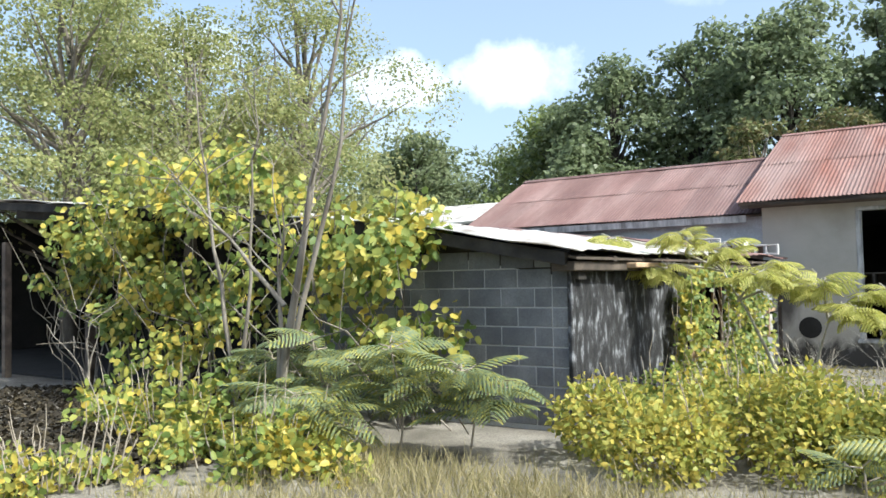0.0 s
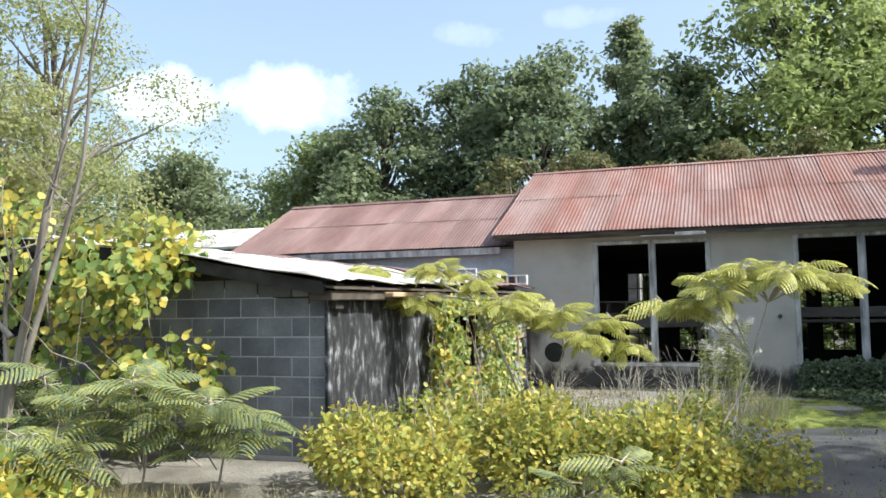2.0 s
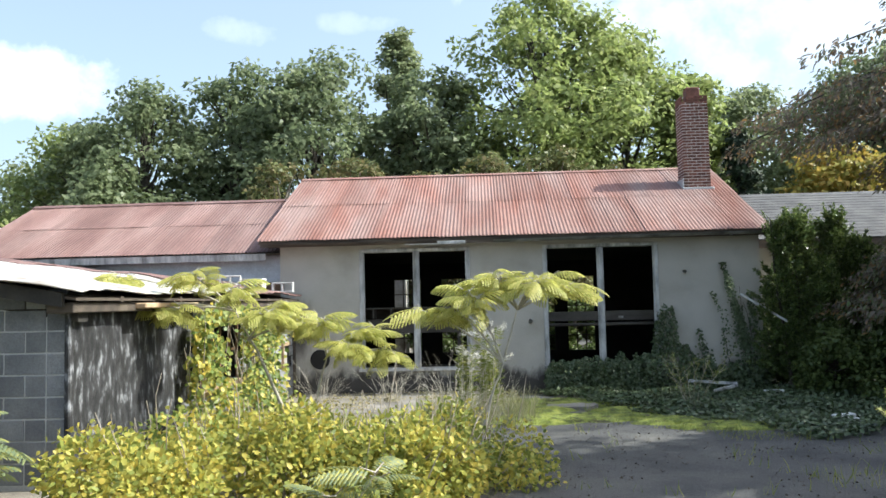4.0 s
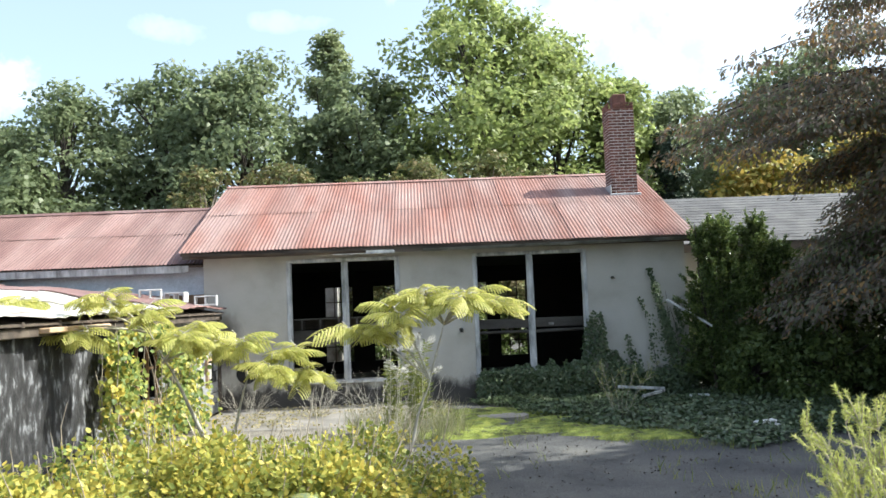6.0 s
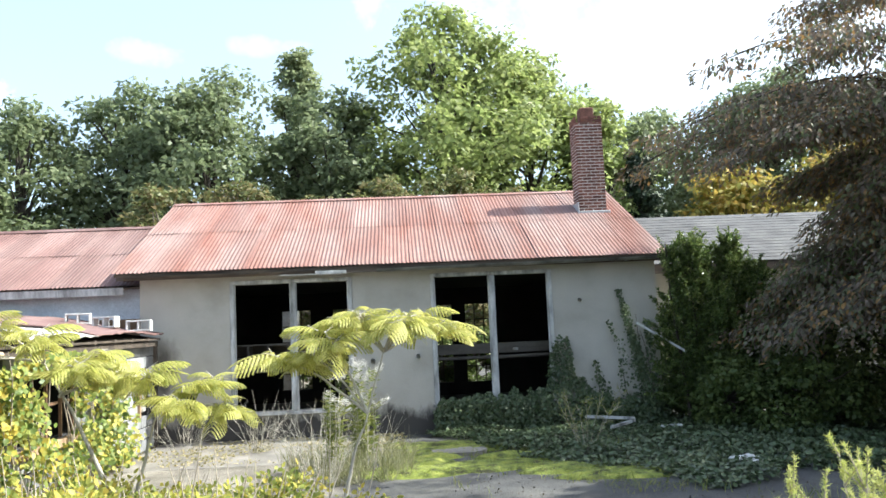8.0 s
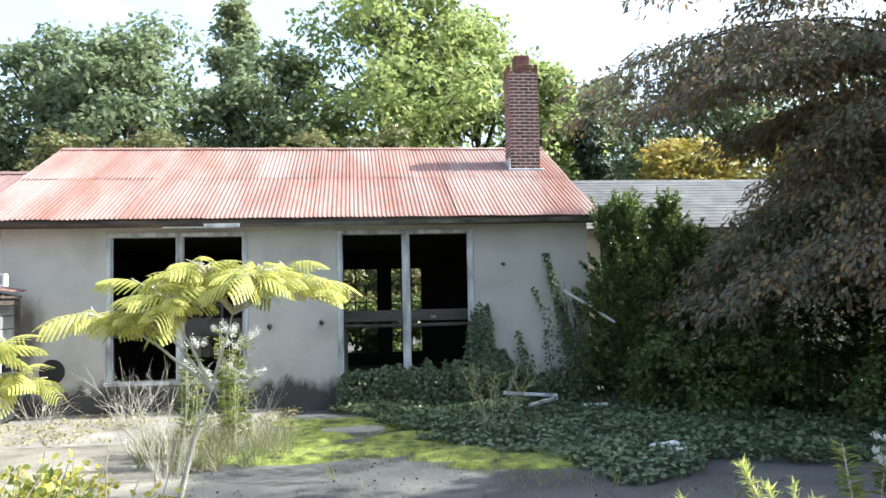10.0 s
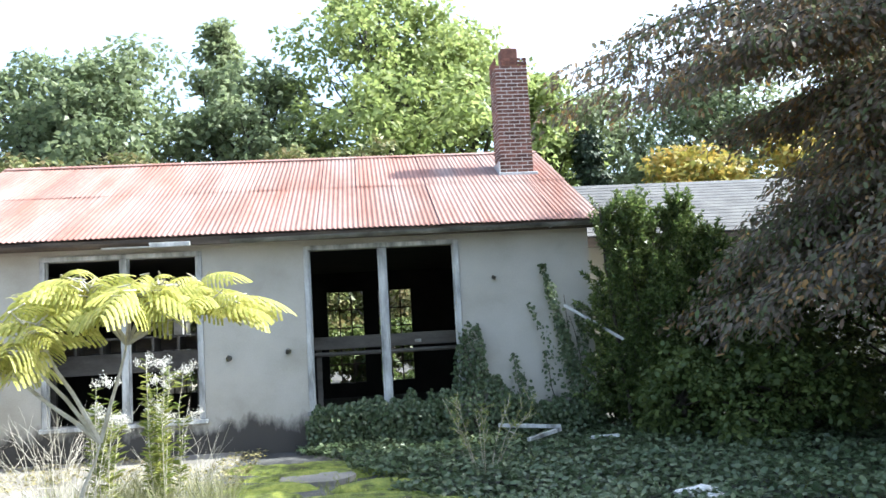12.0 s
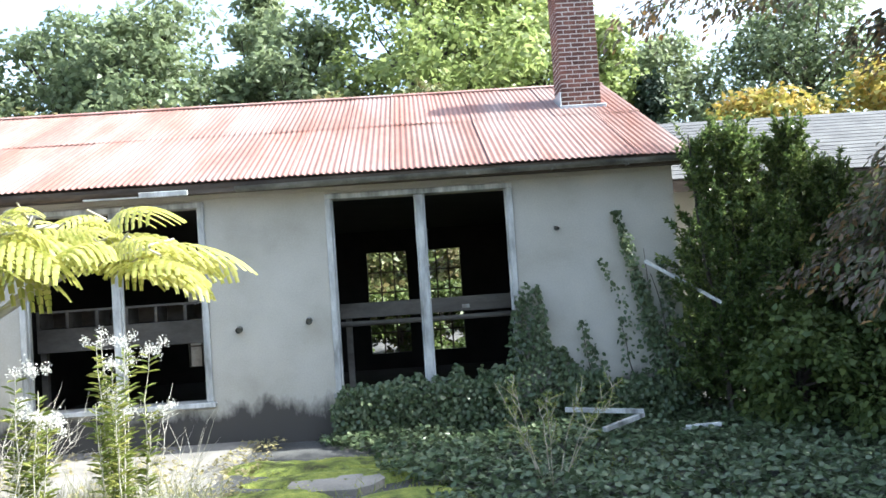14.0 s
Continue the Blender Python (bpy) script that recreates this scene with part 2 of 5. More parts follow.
L_FAR_OAK = leaf_mat("oak_leaves", [(0.115, 0.15, 0.075), (0.18, 0.225, 0.115), (0.26, 0.30, 0.165)], 0.55, 0.45, 0.25)
L_FAR_BRIGHT = leaf_mat("bright_tree_leaves", [(0.17, 0.22, 0.075), (0.25, 0.31, 0.105), (0.35, 0.39, 0.15)], 0.55, 0.45, 0.3)
L_FAR_PALE = leaf_mat("pale_tree_leaves", [(0.15, 0.185, 0.095), (0.22, 0.265, 0.135), (0.30, 0.33, 0.185)], 0.55, 0.45, 0.3)
L_FAR_GOLD = leaf_mat("golden_autumn_leaves", [(0.20, 0.22, 0.05), (0.36, 0.31, 0.07), (0.44, 0.29, 0.07)], 0.4, 0.5, 0.5)
L_SPRUCE = leaf_mat("spruce_needles", [(0.015, 0.028, 0.016), (0.03, 0.05, 0.028), (0.05, 0.07, 0.04)], 0.15, 0.6, 0.5)
L_BROWNISH = leaf_mat("browning_shrub_leaves", [(0.08, 0.105, 0.035), (0.15, 0.17, 0.06), (0.22, 0.18, 0.085)], 0.35, 0.5, 0.7)
L_AIRY = leaf_mat("airy_locust_leaves", [(0.19, 0.23, 0.09), (0.31, 0.34, 0.135), (0.44, 0.43, 0.20)], 0.58, 0.5, 0.5)
L_COPPER = leaf_mat("bronze_dogwood_leaves", [(0.11, 0.165, 0.05), (0.145, 0.17, 0.08), (0.17, 0.15, 0.11), (0.18, 0.14, 0.115), (0.33, 0.20, 0.07)], 0.42, 0.48, 0.9)
L_BUSH = leaf_mat("dark_shrub_leaves", [(0.045, 0.07, 0.022), (0.09, 0.13, 0.04), (0.17, 0.21, 0.065)], 0.4, 0.45, 1.0)
L_YEW = leaf_mat("dark_yew_needles", [(0.05, 0.085, 0.025), (0.105, 0.155, 0.045), (0.22, 0.27, 0.09)], 0.42, 0.35, 1.2)
L_IVY = leaf_mat("ivy_leaves", [(0.042, 0.065, 0.03), (0.08, 0.115, 0.055), (0.145, 0.175, 0.095)], 0.2, 0.3, 1.2)
L_YELLOW = leaf_mat("yellowing_shrub_leaves", [(0.12, 0.16, 0.04), (0.27, 0.30, 0.065), (0.45, 0.42, 0.09), (0.57, 0.45, 0.09)], 0.4, 0.5, 1.3)
L_VINE = leaf_mat("green_and_yellow_vine_leaves", [(0.08, 0.13, 0.035), (0.18, 0.25, 0.065), (0.38, 0.40, 0.10), (0.66, 0.52, 0.10)], 0.45, 0.45, 1.6)
L_MIMOSA = leaf_mat("yellow_green_mimosa_leaflets", [(0.27, 0.31, 0.07), (0.46, 0.455, 0.12), (0.60, 0.56, 0.20)], 0.5, 0.5, 1.2)
L_FERN = leaf_mat("blue_green_feathery_leaflets", [(0.115, 0.165, 0.10), (0.175, 0.225, 0.125), (0.24, 0.27, 0.11), (0.37, 0.34, 0.06)], 0.35, 0.5, 0.9)
L_JUNIPER = leaf_mat("yellow_green_needle_sprays", [(0.36, 0.42, 0.10), (0.50, 0.53, 0.16), (0.62, 0.62, 0.24)], 0.5, 0.5, 2.0)
L_GRASS_DRY = leaf_mat("dry_grass_blades", [(0.16, 0.16, 0.05), (0.30, 0.26, 0.12), (0.44, 0.38, 0.22)], 0.35, 0.6, 0.8)
# Serves the drive's dead leaves and the painted shade under the vine.
L_LITTER_SHADE = leaf_mat("dark_litter_and_shade", [(0.018, 0.015, 0.010), (0.035, 0.028, 0.018), (0.07, 0.055, 0.03)], 0.1, 0.8, 1.2)
L_STRAW = leaf_mat("grey_green_straw", [(0.13, 0.15, 0.06), (0.26, 0.26, 0.13), (0.42, 0.40, 0.26)], 0.35, 0.6, 2.5)
L_WEED = leaf_mat("weed_leaves", [(0.10, 0.14, 0.03), (0.20, 0.24, 0.06), (0.34, 0.34, 0.09)], 0.4, 0.5, 2.0)
L_MOSS = leaf_mat("moss_tufts_green", [(0.12, 0.17, 0.03), (0.26, 0.32, 0.05), (0.40, 0.42, 0.085)], 0.35, 0.7, 2.5)
L_WHITE = leaf_mat("white_flower_heads", [(0.42, 0.40, 0.34), (0.60, 0.58, 0.53), (0.70, 0.69, 0.65)], 0.35, 0.7, 3.0)


# ---- building helpers ----
def thing(name, loc=(0, 0, 0), label="", category="", group="", kind=""):
    ob = new(name)
    ob.location = loc
    return tagged(ob, label, category, group, kind)


def part(name, bm, material, parent=None, label="", smooth=False):
    me = bpy.data.meshes.new(name)
    bm.to_mesh(me)
    bm.free()
    return part_mesh(name, me, material, parent, label, smooth)


def part_mesh(name, me, material, parent=None, label="", smooth=False):
    if not me.materials:
        me.materials.append(material)
    if smooth:
        me.polygons.foreach_set("use_smooth", [True] * len(me.polygons))
    ob = new(name, me)
    if parent:
        ob.parent = parent
    return tagged(ob, label)


def box(bm, x0, x1, y0, y1, z0, z1, bevel=0.0):
    made = bmesh.ops.create_cube(bm, size=1.0, matrix=Matrix.Translation(((x0 + x1) / 2, (y0 + y1) / 2, (z0 + z1) / 2)) @ Matrix.Diagonal((abs(x1 - x0), abs(y1 - y0), abs(z1 - z0), 1)))
    if bevel:
        edges = {e for v in made["verts"] for e in v.link_edges}
        bmesh.ops.bevel(bm, geom=list(edges), offset=bevel, segments=1, affect="EDGES")
    return bm


def new_box(*a, **k):
    return box(bmesh.new(), *a, **k)


def arrays_mesh(name, verts, faces):
    """A mesh of equal-sided faces from arrays."""
    me = bpy.data.meshes.new(name)
    verts, faces = np.asarray(verts, np.float32), np.asarray(faces, np.int32)
    me.vertices.add(len(verts))
    me.vertices.foreach_set("co", verts.ravel())
    k = faces.shape[1]
    me.loops.add(faces.size)
    me.loops.foreach_set("vertex_index", faces.ravel())
    me.polygons.add(len(faces))
    me.polygons.foreach_set("loop_start", np.arange(0, faces.size, k, dtype=np.int32))
    me.polygons.foreach_set("loop_total", np.full(len(faces), k, np.int32))
    me.update(calc_edges=True)
    return me


def unit(v):
    return v / np.maximum(np.linalg.norm(v, axis=-1, keepdims=True), 1e-6)


OVAL = (np.array([(0, 0, 0), (0.28, 0.36, 0.07), (0.68, 0.34, 0.05), (1, 0, -0.1), (0.68, -0.34, 0.05), (0.28, -0.36, 0.07)]), np.array([(0, 1, 2, 3), (0, 3, 4, 5)]))
ROUND = (np.array([(0, 0, 0), (0.15, 0.42, 0.05), (0.62, 0.46, 0.03), (1, 0, -0.08), (0.62, -0.46, 0.03), (0.15, -0.42, 0.05)]), np.array([(0, 1, 2, 3), (0, 3, 4, 5)]))
CLUMP = (np.array([(0, 0, 0), (0.35, 0.5, 0.12), (1, 0.08, -0.08), (0.45, -0.42, 0.1)]), np.array([(0, 1, 2, 3)]))
BLADE = (np.array([(0, 0.5, 0), (0, -0.5, 0), (0.55, -0.32, 0.06), (0.55, 0.32, 0.06), (1, 0.04, -0.1), (1, -0.04, -0.1)]), np.array([(0, 1, 2, 3), (3, 2, 5, 4)]))


def spread(template, P, D, N, length, width, rng):
    """One leaf at each place P, along D, facing N."""
    T, F = template
    D = unit(D)
    S = unit(np.cross(N, D))
    U = np.cross(D, S)
    n = len(P)
    length = np.broadcast_to(length, (n,))[:, None, None]
    width = np.broadcast_to(width, (n,))[:, None, None]
    V = P[:, None, :] + T[None, :, 0:1] * length * D[:, None, :] + T[None, :, 1:2] * width * S[:, None, :] + T[None, :, 2:3] * length * U[:, None, :]
    faces = F[None] + (np.arange(n) * len(T))[:, None, None]
    return V.reshape(-1, 3), faces.reshape(-1, F.shape[1])


def leaves(name, template, P, D, N, length, width, material, rng, parent=None, label=""):
    v, f = spread(template, P, D, N, length, width, rng)
    return part_mesh(name, arrays_mesh(name, v, f), material, parent, label)


def rand_dirs(rng, n):
    return unit(rng.normal(size=(n, 3)))


def tube_arrays(points, radii, sides=6):
    points = np.asarray(points, float)
    n = len(points)
    tan = unit(np.gradient(points, axis=0))
    ref = np.where(np.abs(tan[:, 2:3]) > 0.9, [[1.0, 0, 0]], [[0, 0, 1.0]])
    a = unit(np.cross(tan, ref))
    b = np.cross(tan, a)
    ang = np.linspace(0, 2 * np.pi, sides, endpoint=False)
    r = np.broadcast_to(radii, (n,))[:, None, None]
    V = points[:, None] + r * (np.cos(ang)[None, :, None] * a[:, None] + np.sin(ang)[None, :, None] * b[:, None])
    i, j = np.meshgrid(np.arange(n - 1), np.arange(sides), indexing="ij")
    k = (j + 1) % sides
    F = np.stack([i * sides + j, i * sides + k, (i + 1) * sides + k, (i + 1) * sides + j], -1).reshape(-1, 4)
    return V.reshape(-1, 3), F


def tubes(name, lines, material, parent=None, sides=6, label=""):
    """Many tapered stems as one mesh: lines of (points, radii)."""
    V, F, n = [], [], 0
    for pts, rad in lines:
        v, f = tube_arrays(pts, rad, sides)
        V.append(v)
        F.append(f + n)
        n += len(v)
    return part_mesh(name, arrays_mesh(name, np.concatenate(V), np.concatenate(F)), material, parent, label, True)


def bent(a, b, rng, wobble=0.08, n=7, sag=0.0):
    a, b = np.asarray(a, float), np.asarray(b, float)
    t = np.linspace(0, 1, n)[:, None]
    p = a + (b - a) * t
    d = np.linalg.norm(b - a)
    off = np.cumsum(rng.normal(size=(n, 3)), axis=0) * wobble * d / n
    p = p + off * np.sin(t * np.pi / 2) + np.array([0, 0, 1.0]) * sag * d * np.sin(t * np.pi)
    return p


def ground_z(x, y):
    return 0.022 * np.maximum(0.0, -np.asarray(y, float)) - 0.02


# ---- ground ----
def axis_steps(lo, hi, step, far):
    inner = np.arange(lo, hi + step / 2, step)
    out = np.geomspace(1.5, far, 14)
    return np.concatenate([lo - out[::-1], inner, hi + out])


gx, gy = axis_steps(-18, 14, 0.4, 900), axis_steps(-22, 12, 0.4, 900)
GX, GY = np.meshgrid(gx, gy, indexing="ij")
GZ = ground_z(GX, np.clip(GY, -25, 50))
inside = (GX > -5.4) & (GX < 4.4) & (GY > -0.2) & (GY < 8)
bumps = np.array([[noise.noise(Vector((x * 0.7, y * 0.7, 0))) for y in gy] for x in gx]) * 0.035
GZ = GZ + bumps * (GY < -1.5) - 0.012
ii, jj = np.meshgrid(np.arange(len(gx) - 1), np.arange(len(gy) - 1), indexing="ij")
q = ii * len(gy) + jj
ground_faces = np.stack([q, q + len(gy), q + len(gy) + 1, q + 1], -1).reshape(-1, 4)


def ground_material():
    m, nt, p = start_mat("asphalt_and_dry_soil")
    pos = nt.nodes.new("ShaderNodeNewGeometry")
    sep = nt.nodes.new("ShaderNodeSeparateXYZ")
    nt.links.new(pos.outputs["Position"], sep.inputs[0])
    edge = noise_node(nt, 0.8, 6, world_space=True)
    add = nt.nodes.new("ShaderNodeMath")
    add.operation = "MULTIPLY_ADD"
    add.inputs[1].default_value = 2.4
    nt.links.new(edge.outputs["Fac"], add.inputs[0])
    nt.links.new(sep.outputs["X"], add.inputs[2])
    mr = nt.nodes.new("ShaderNodeMapRange")
    mr.inputs[1].default_value, mr.inputs[2].default_value = -0.9, 0.0
    nt.links.new(add.outputs[0], mr.inputs[0])
    n1 = noise_node(nt, 1.2, 8, world_space=True)
    asph = ramp_node(nt, [(0.3, (0.042, 0.042, 0.044)), (0.52, (0.08, 0.079, 0.077)), (0.75, (0.13, 0.124, 0.112))])
    nt.links.new(n1.outputs["Fac"], asph.inputs["Fac"])
    soil = ramp_node(nt, [(0.3, (0.10, 0.09, 0.07)), (0.5, (0.20, 0.18, 0.148)), (0.72, (0.32, 0.295, 0.25))])
    nt.links.new(n1.outputs["Fac"], soil.inputs["Fac"])
    fine = noise_node(nt, 55, 6, world_space=True, rough=0.75)
    fr = ramp_node(nt, [(0.4, (0.35, 0.35, 0.35)), (0.62, (1.6, 1.6, 1.6))])
    nt.links.new(fine.outputs["Fac"], fr.inputs["Fac"])
    col = mix_col(nt, mr.outputs[0], soil.outputs["Color"], asph.outputs["Color"])
    col = mix_col(nt, 0.6, col, fr.outputs["Color"], "MULTIPLY")
    nt.links.new(col, p.inputs["Base Color"])
    p.inputs["Roughness"].default_value = 0.95
    b = nt.nodes.new("ShaderNodeBump")
    b.inputs["Strength"].default_value, b.inputs["Distance"].default_value = 0.7, 0.015
    nt.links.new(fine.outputs["Fac"], b.inputs["Height"])
    nt.links.new(b.outputs["Normal"], p.inputs["Normal"])
    return m


M_GROUND = ground_material()
ground = part_mesh("ground", arrays_mesh("ground", np.stack([GX, GY, GZ], -1).reshape(-1, 3), ground_faces), M_GROUND, smooth=True)
tagged(ground, "cracked asphalt yard edged with dry soil and weeds", "ground", kind="structure")

# ---- main house ----
HX0, HX1, HD, HTOP = -5.35, 4.27, 7.6, 3.06
EAVE_Y, EAVE_Z, SLOPE, RIDGE_Y = -0.34, 3.12, 0.449, 3.8
RIDGE_Z = EAVE_Z + (RIDGE_Y - EAVE_Y) * SLOPE
WIN_1, WIN_2 = (-3.70, -1.50, 0.52, 2.86), (0.0, 2.25, 0.52, 2.86)


def wall_cells(bm, axis, a0, a1, z0, z1, d0, d1, holes):
    """A wall with true openings: axis x or y along it, d0 to d1 its thickness."""
    cuts_a = sorted({a0, a1, *(h[0] for h in holes), *(h[1] for h in holes)})
    cuts_z = sorted({z0, z1, *(h[2] for h in holes), *(h[3] for h in holes)})
    na, nz = len(cuts_a) - 1, len(cuts_z) - 1

    def solid(i, j):
        if not (0 <= i < na and 0 <= j < nz):
            return False
        a, z = (cuts_a[i] + cuts_a[i + 1]) / 2, (cuts_z[j] + cuts_z[j + 1]) / 2
        return not any(h[0] < a < h[1] and h[2] < z < h[3] for h in holes)

    def pt(a, d, z):
        return bm.verts.new((a, d, z) if axis == "x" else (d, a, z))

    for i in range(na):
        for j in range(nz):
            if not solid(i, j):
                continue
            A, B, C, D = cuts_a[i], cuts_a[i + 1], cuts_z[j], cuts_z[j + 1]
            quads = [[(A, d0, C), (B, d0, C), (B, d0, D), (A, d0, D)], [(B, d1, C), (A, d1, C), (A, d1, D), (B, d1, D)]]
            if not solid(i - 1, j):
                quads.append([(A, d1, C), (A, d0, C), (A, d0, D), (A, d1, D)])
            if not solid(i + 1, j):
                quads.append([(B, d0, C), (B, d1, C), (B, d1, D), (B, d0, D)])
            if not solid(i, j - 1):
                quads.append([(A, d1, C), (B, d1, C), (B, d0, C), (A, d0, C)])
            if not solid(i, j + 1):
                quads.append([(A, d0, D), (B, d0, D), (B, d1, D), (A, d1, D)])
            for qd in quads:
                bm.faces.new([pt(*c) for c in qd])
    bmesh.ops.remove_doubles(bm, verts=bm.verts, dist=0.0005)
    bmesh.ops.recalc_face_normals(bm, faces=bm.faces)
    return bm


house = thing("house", (0, 0, 0), "derelict low house with pale stucco walls and rusty corrugated roof", "house")
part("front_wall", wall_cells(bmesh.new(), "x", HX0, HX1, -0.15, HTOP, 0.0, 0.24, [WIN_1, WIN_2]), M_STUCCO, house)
REAR = [(-3.85, -3.05, 0.35, 2.5), (-2.45, -1.5, 0.35, 2.5), (0.0, 0.85, 0.35, 2.5), (1.22, 2.0, 0.35, 2.5)]
# Rear wall takes the room's shade as its colour.
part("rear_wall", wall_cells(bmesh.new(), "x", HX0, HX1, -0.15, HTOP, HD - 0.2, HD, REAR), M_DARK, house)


def gable(x0, x1):
    bm = bmesh.new()
    prof = [(0.241, -0.15), (HD - 0.201, -0.15), (HD - 0.201, HTOP), (RIDGE_Y, RIDGE_Z - 0.12), (0.241, HTOP)]
    a = [bm.verts.new((x0, y, z)) for y, z in prof]
    b = [bm.verts.new((x1, y, z)) for y, z in prof]
    bm.faces.new(a), bm.faces.new(b[::-1])
    for i in range(5):
        bm.faces.new([a[i], b[i], b[(i + 1) % 5], a[(i + 1) % 5]])
    bmesh.ops.recalc_face_normals(bm, faces=bm.faces)
    return bm


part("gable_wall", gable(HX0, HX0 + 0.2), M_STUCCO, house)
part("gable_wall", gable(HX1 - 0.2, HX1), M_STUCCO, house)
# Linings added to darken the room; they, floor and ceiling hold its shade.
part("shade_lining", wall_cells(bmesh.new(), "x", HX0 + 0.2, HX1 - 0.2, -0.1, 2.95, 0.242, 0.26, [WIN_1, WIN_2]), M_DARK, house)
part("shade_lining", new_box(HX0 + 0.202, HX0 + 0.22, 0.262, HD - 0.21, 0.02, 2.95), M_DARK, house)
part("shade_lining", new_box(HX1 - 0.22, HX1 - 0.202, 0.262, HD - 0.21, 0.02, 2.95), M_DARK, house)
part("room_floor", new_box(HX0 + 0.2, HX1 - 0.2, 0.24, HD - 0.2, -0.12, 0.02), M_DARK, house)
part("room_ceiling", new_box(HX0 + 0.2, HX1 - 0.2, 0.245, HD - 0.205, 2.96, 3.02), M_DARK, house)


def window_frame(win, mull):
    x0, x1, z0, z1 = win
    ob = thing("window", (0, 0, 0))
    ob.parent = house
    w = 0.055
    for name, b in (("frame_side", (x0 - 0.02, x0 + w, -0.03, 0.12, z0, z1)), ("frame_side", (x1 - w, x1 + 0.02, -0.03, 0.12, z0, z1)),
                    ("frame_head", (x0 - 0.02, x1 + 0.02, -0.033, 0.12, z1 - 0.001, z1 + 0.065)), ("mullion", (mull - 0.047, mull + 0.047, -0.02, 0.11, z0 + 0.001, z1 - 0.002)),
                    ("sill", (x0 - 0.05, x1 + 0.05, -0.07, 0.12, z0 - 0.06, z0 - 0.001))):
        part(name, new_box(*b, bevel=0.008), M_WOOD_GREY, ob)
    for a, b in ((x0 + w, mull - 0.047), (mull + 0.047, x1 - w)):
        part("stop_bead", new_box(a, a + 0.02, 0.02, 0.06, z0 + 0.01, z1 - 0.01), M_WOOD_GREY, ob)
        part("stop_bead", new_box(b - 0.02, b, 0.02, 0.06, z0 + 0.01, z1 - 0.01), M_WOOD_GREY, ob)
    return ob


window_frame(WIN_1, -2.57)
window_frame(WIN_2, 1.13)
for x0, x1, z0, z1 in REAR:
    ob = thing("rear_window")
    ob.parent = house
    for i in (1, 2):
        part("glazing_bar", new_box(x0 + (x1 - x0) * i / 3 - 0.015, x0 + (x1 - x0) * i / 3 + 0.015, HD - 0.12, HD - 0.08, z0, z1), M_WOOD_DARK, ob)
    for i in (1, 2, 3, 4):
        part("glazing_bar", new_box(x0, x1, HD - 0.079, HD - 0.05, z0 + (z1 - z0) * i / 5 - 0.015, z0 + (z1 - z0) * i / 5 + 0.015), M_WOOD_DARK, ob)


def sheet_mesh(name, width, length, drop, pitch=0.076, amp=0.011):
    """A corrugated sheet: across x, down its length along -y by the slope."""
    n = int(width / pitch * 6)
    x = np.linspace(0, width, n + 1)
    z = amp * np.cos(2 * np.pi * x / pitch)
    k = 3
    V = []
    for i in range(k + 1):
        s = i / k
        V.append(np.stack([x, np.full_like(x, length * s), z + drop * s], -1))
    V = np.concatenate(V)
    i, j = np.meshgrid(np.arange(k), np.arange(n), indexing="ij")
    q = i * (n + 1) + j
    F = np.stack([q, q + 1, q + n + 2, q + n + 1], -1).reshape(-1, 4)
    return arrays_mesh(name, V, F)


def corrugated_slope(parent, x0, x1, y0, z0, y1, z1, rows, material, rng, cover=0.61):
    span, rise = (y1 - y0) / rows, (z1 - z0) / rows
    me = sheet_mesh("roof_sheet", cover + 0.05, span + 0.08, rise * (span + 0.08) / span)
    n = int(math.ceil((x1 - x0) / cover))
    cover = (x1 - x0 - 0.05) / n
    for r in range(rows):
        for i in range(n):
            ob = part_mesh("roof_sheet", me, material, parent)
            ob.location = (x0 + i * cover, y0 + r * span + rng.normal() * 0.008 - (0.0 if r else 0.0), z0 + r * rise + 0.004 * (i % 2) + 0.012 * r + rng.normal() * 0.002)
            ob.rotation_euler = (0, 0, rng.normal() * 0.003)


rng = np.random.default_rng(5)
RX0, RX1 = -5.72, 4.42
corrugated_slope(house, RX0, RX1, EAVE_Y - 0.06, EAVE_Z, RIDGE_Y, RIDGE_Z, 2, M_RUST, rng)


def slab(x0, x1, prof):
    """A thick sheet swept along x from a profile of (y, z)."""
    bm = bmesh.new()
    a = [bm.verts.new((x0, y, z)) for y, z in prof]
    b = [bm.verts.new((x1, y, z)) for y, z in prof]
    bm.faces.new(a), bm.faces.new(b[::-1])
    n = len(prof)
    for i in range(n):
        bm.faces.new([a[i], b[i], b[(i + 1) % n], a[(i + 1) % n]])
    bmesh.ops.recalc_face_normals(bm, faces=bm.faces)
    return bm


part("roof_deck", slab(RX0 + 0.02, RX1 - 0.02, [(EAVE_Y, EAVE_Z - 0.07), (RIDGE_Y, RIDGE_Z - 0.07), (HD + 0.3, EAVE_Z - 0.07), (HD + 0.3, EAVE_Z - 0.03), (RIDGE_Y, RIDGE_Z - 0.025), (EAVE_Y, EAVE_Z - 0.02)]), M_WOOD_DARK, house)
part("rear_roof", slab(RX0, RX1, [(RIDGE_Y, RIDGE_Z - 0.01), (HD + 0.35, EAVE_Z - 0.01), (HD + 0.35, EAVE_Z + 0.01), (RIDGE_Y, RIDGE_Z + 0.01)]), M_RUST, house)
part("ridge_cap", slab(RX0, RX1, [(RIDGE_Y - 0.16, RIDGE_Z - 0.04), (RIDGE_Y, RIDGE_Z + 0.02), (RIDGE_Y + 0.16, RIDGE_Z - 0.05), (RIDGE_Y + 0.16, RIDGE_Z - 0.04), (RIDGE_Y, RIDGE_Z + 0.035), (RIDGE_Y - 0.16, RIDGE_Z - 0.025)]), M_RUST, house)
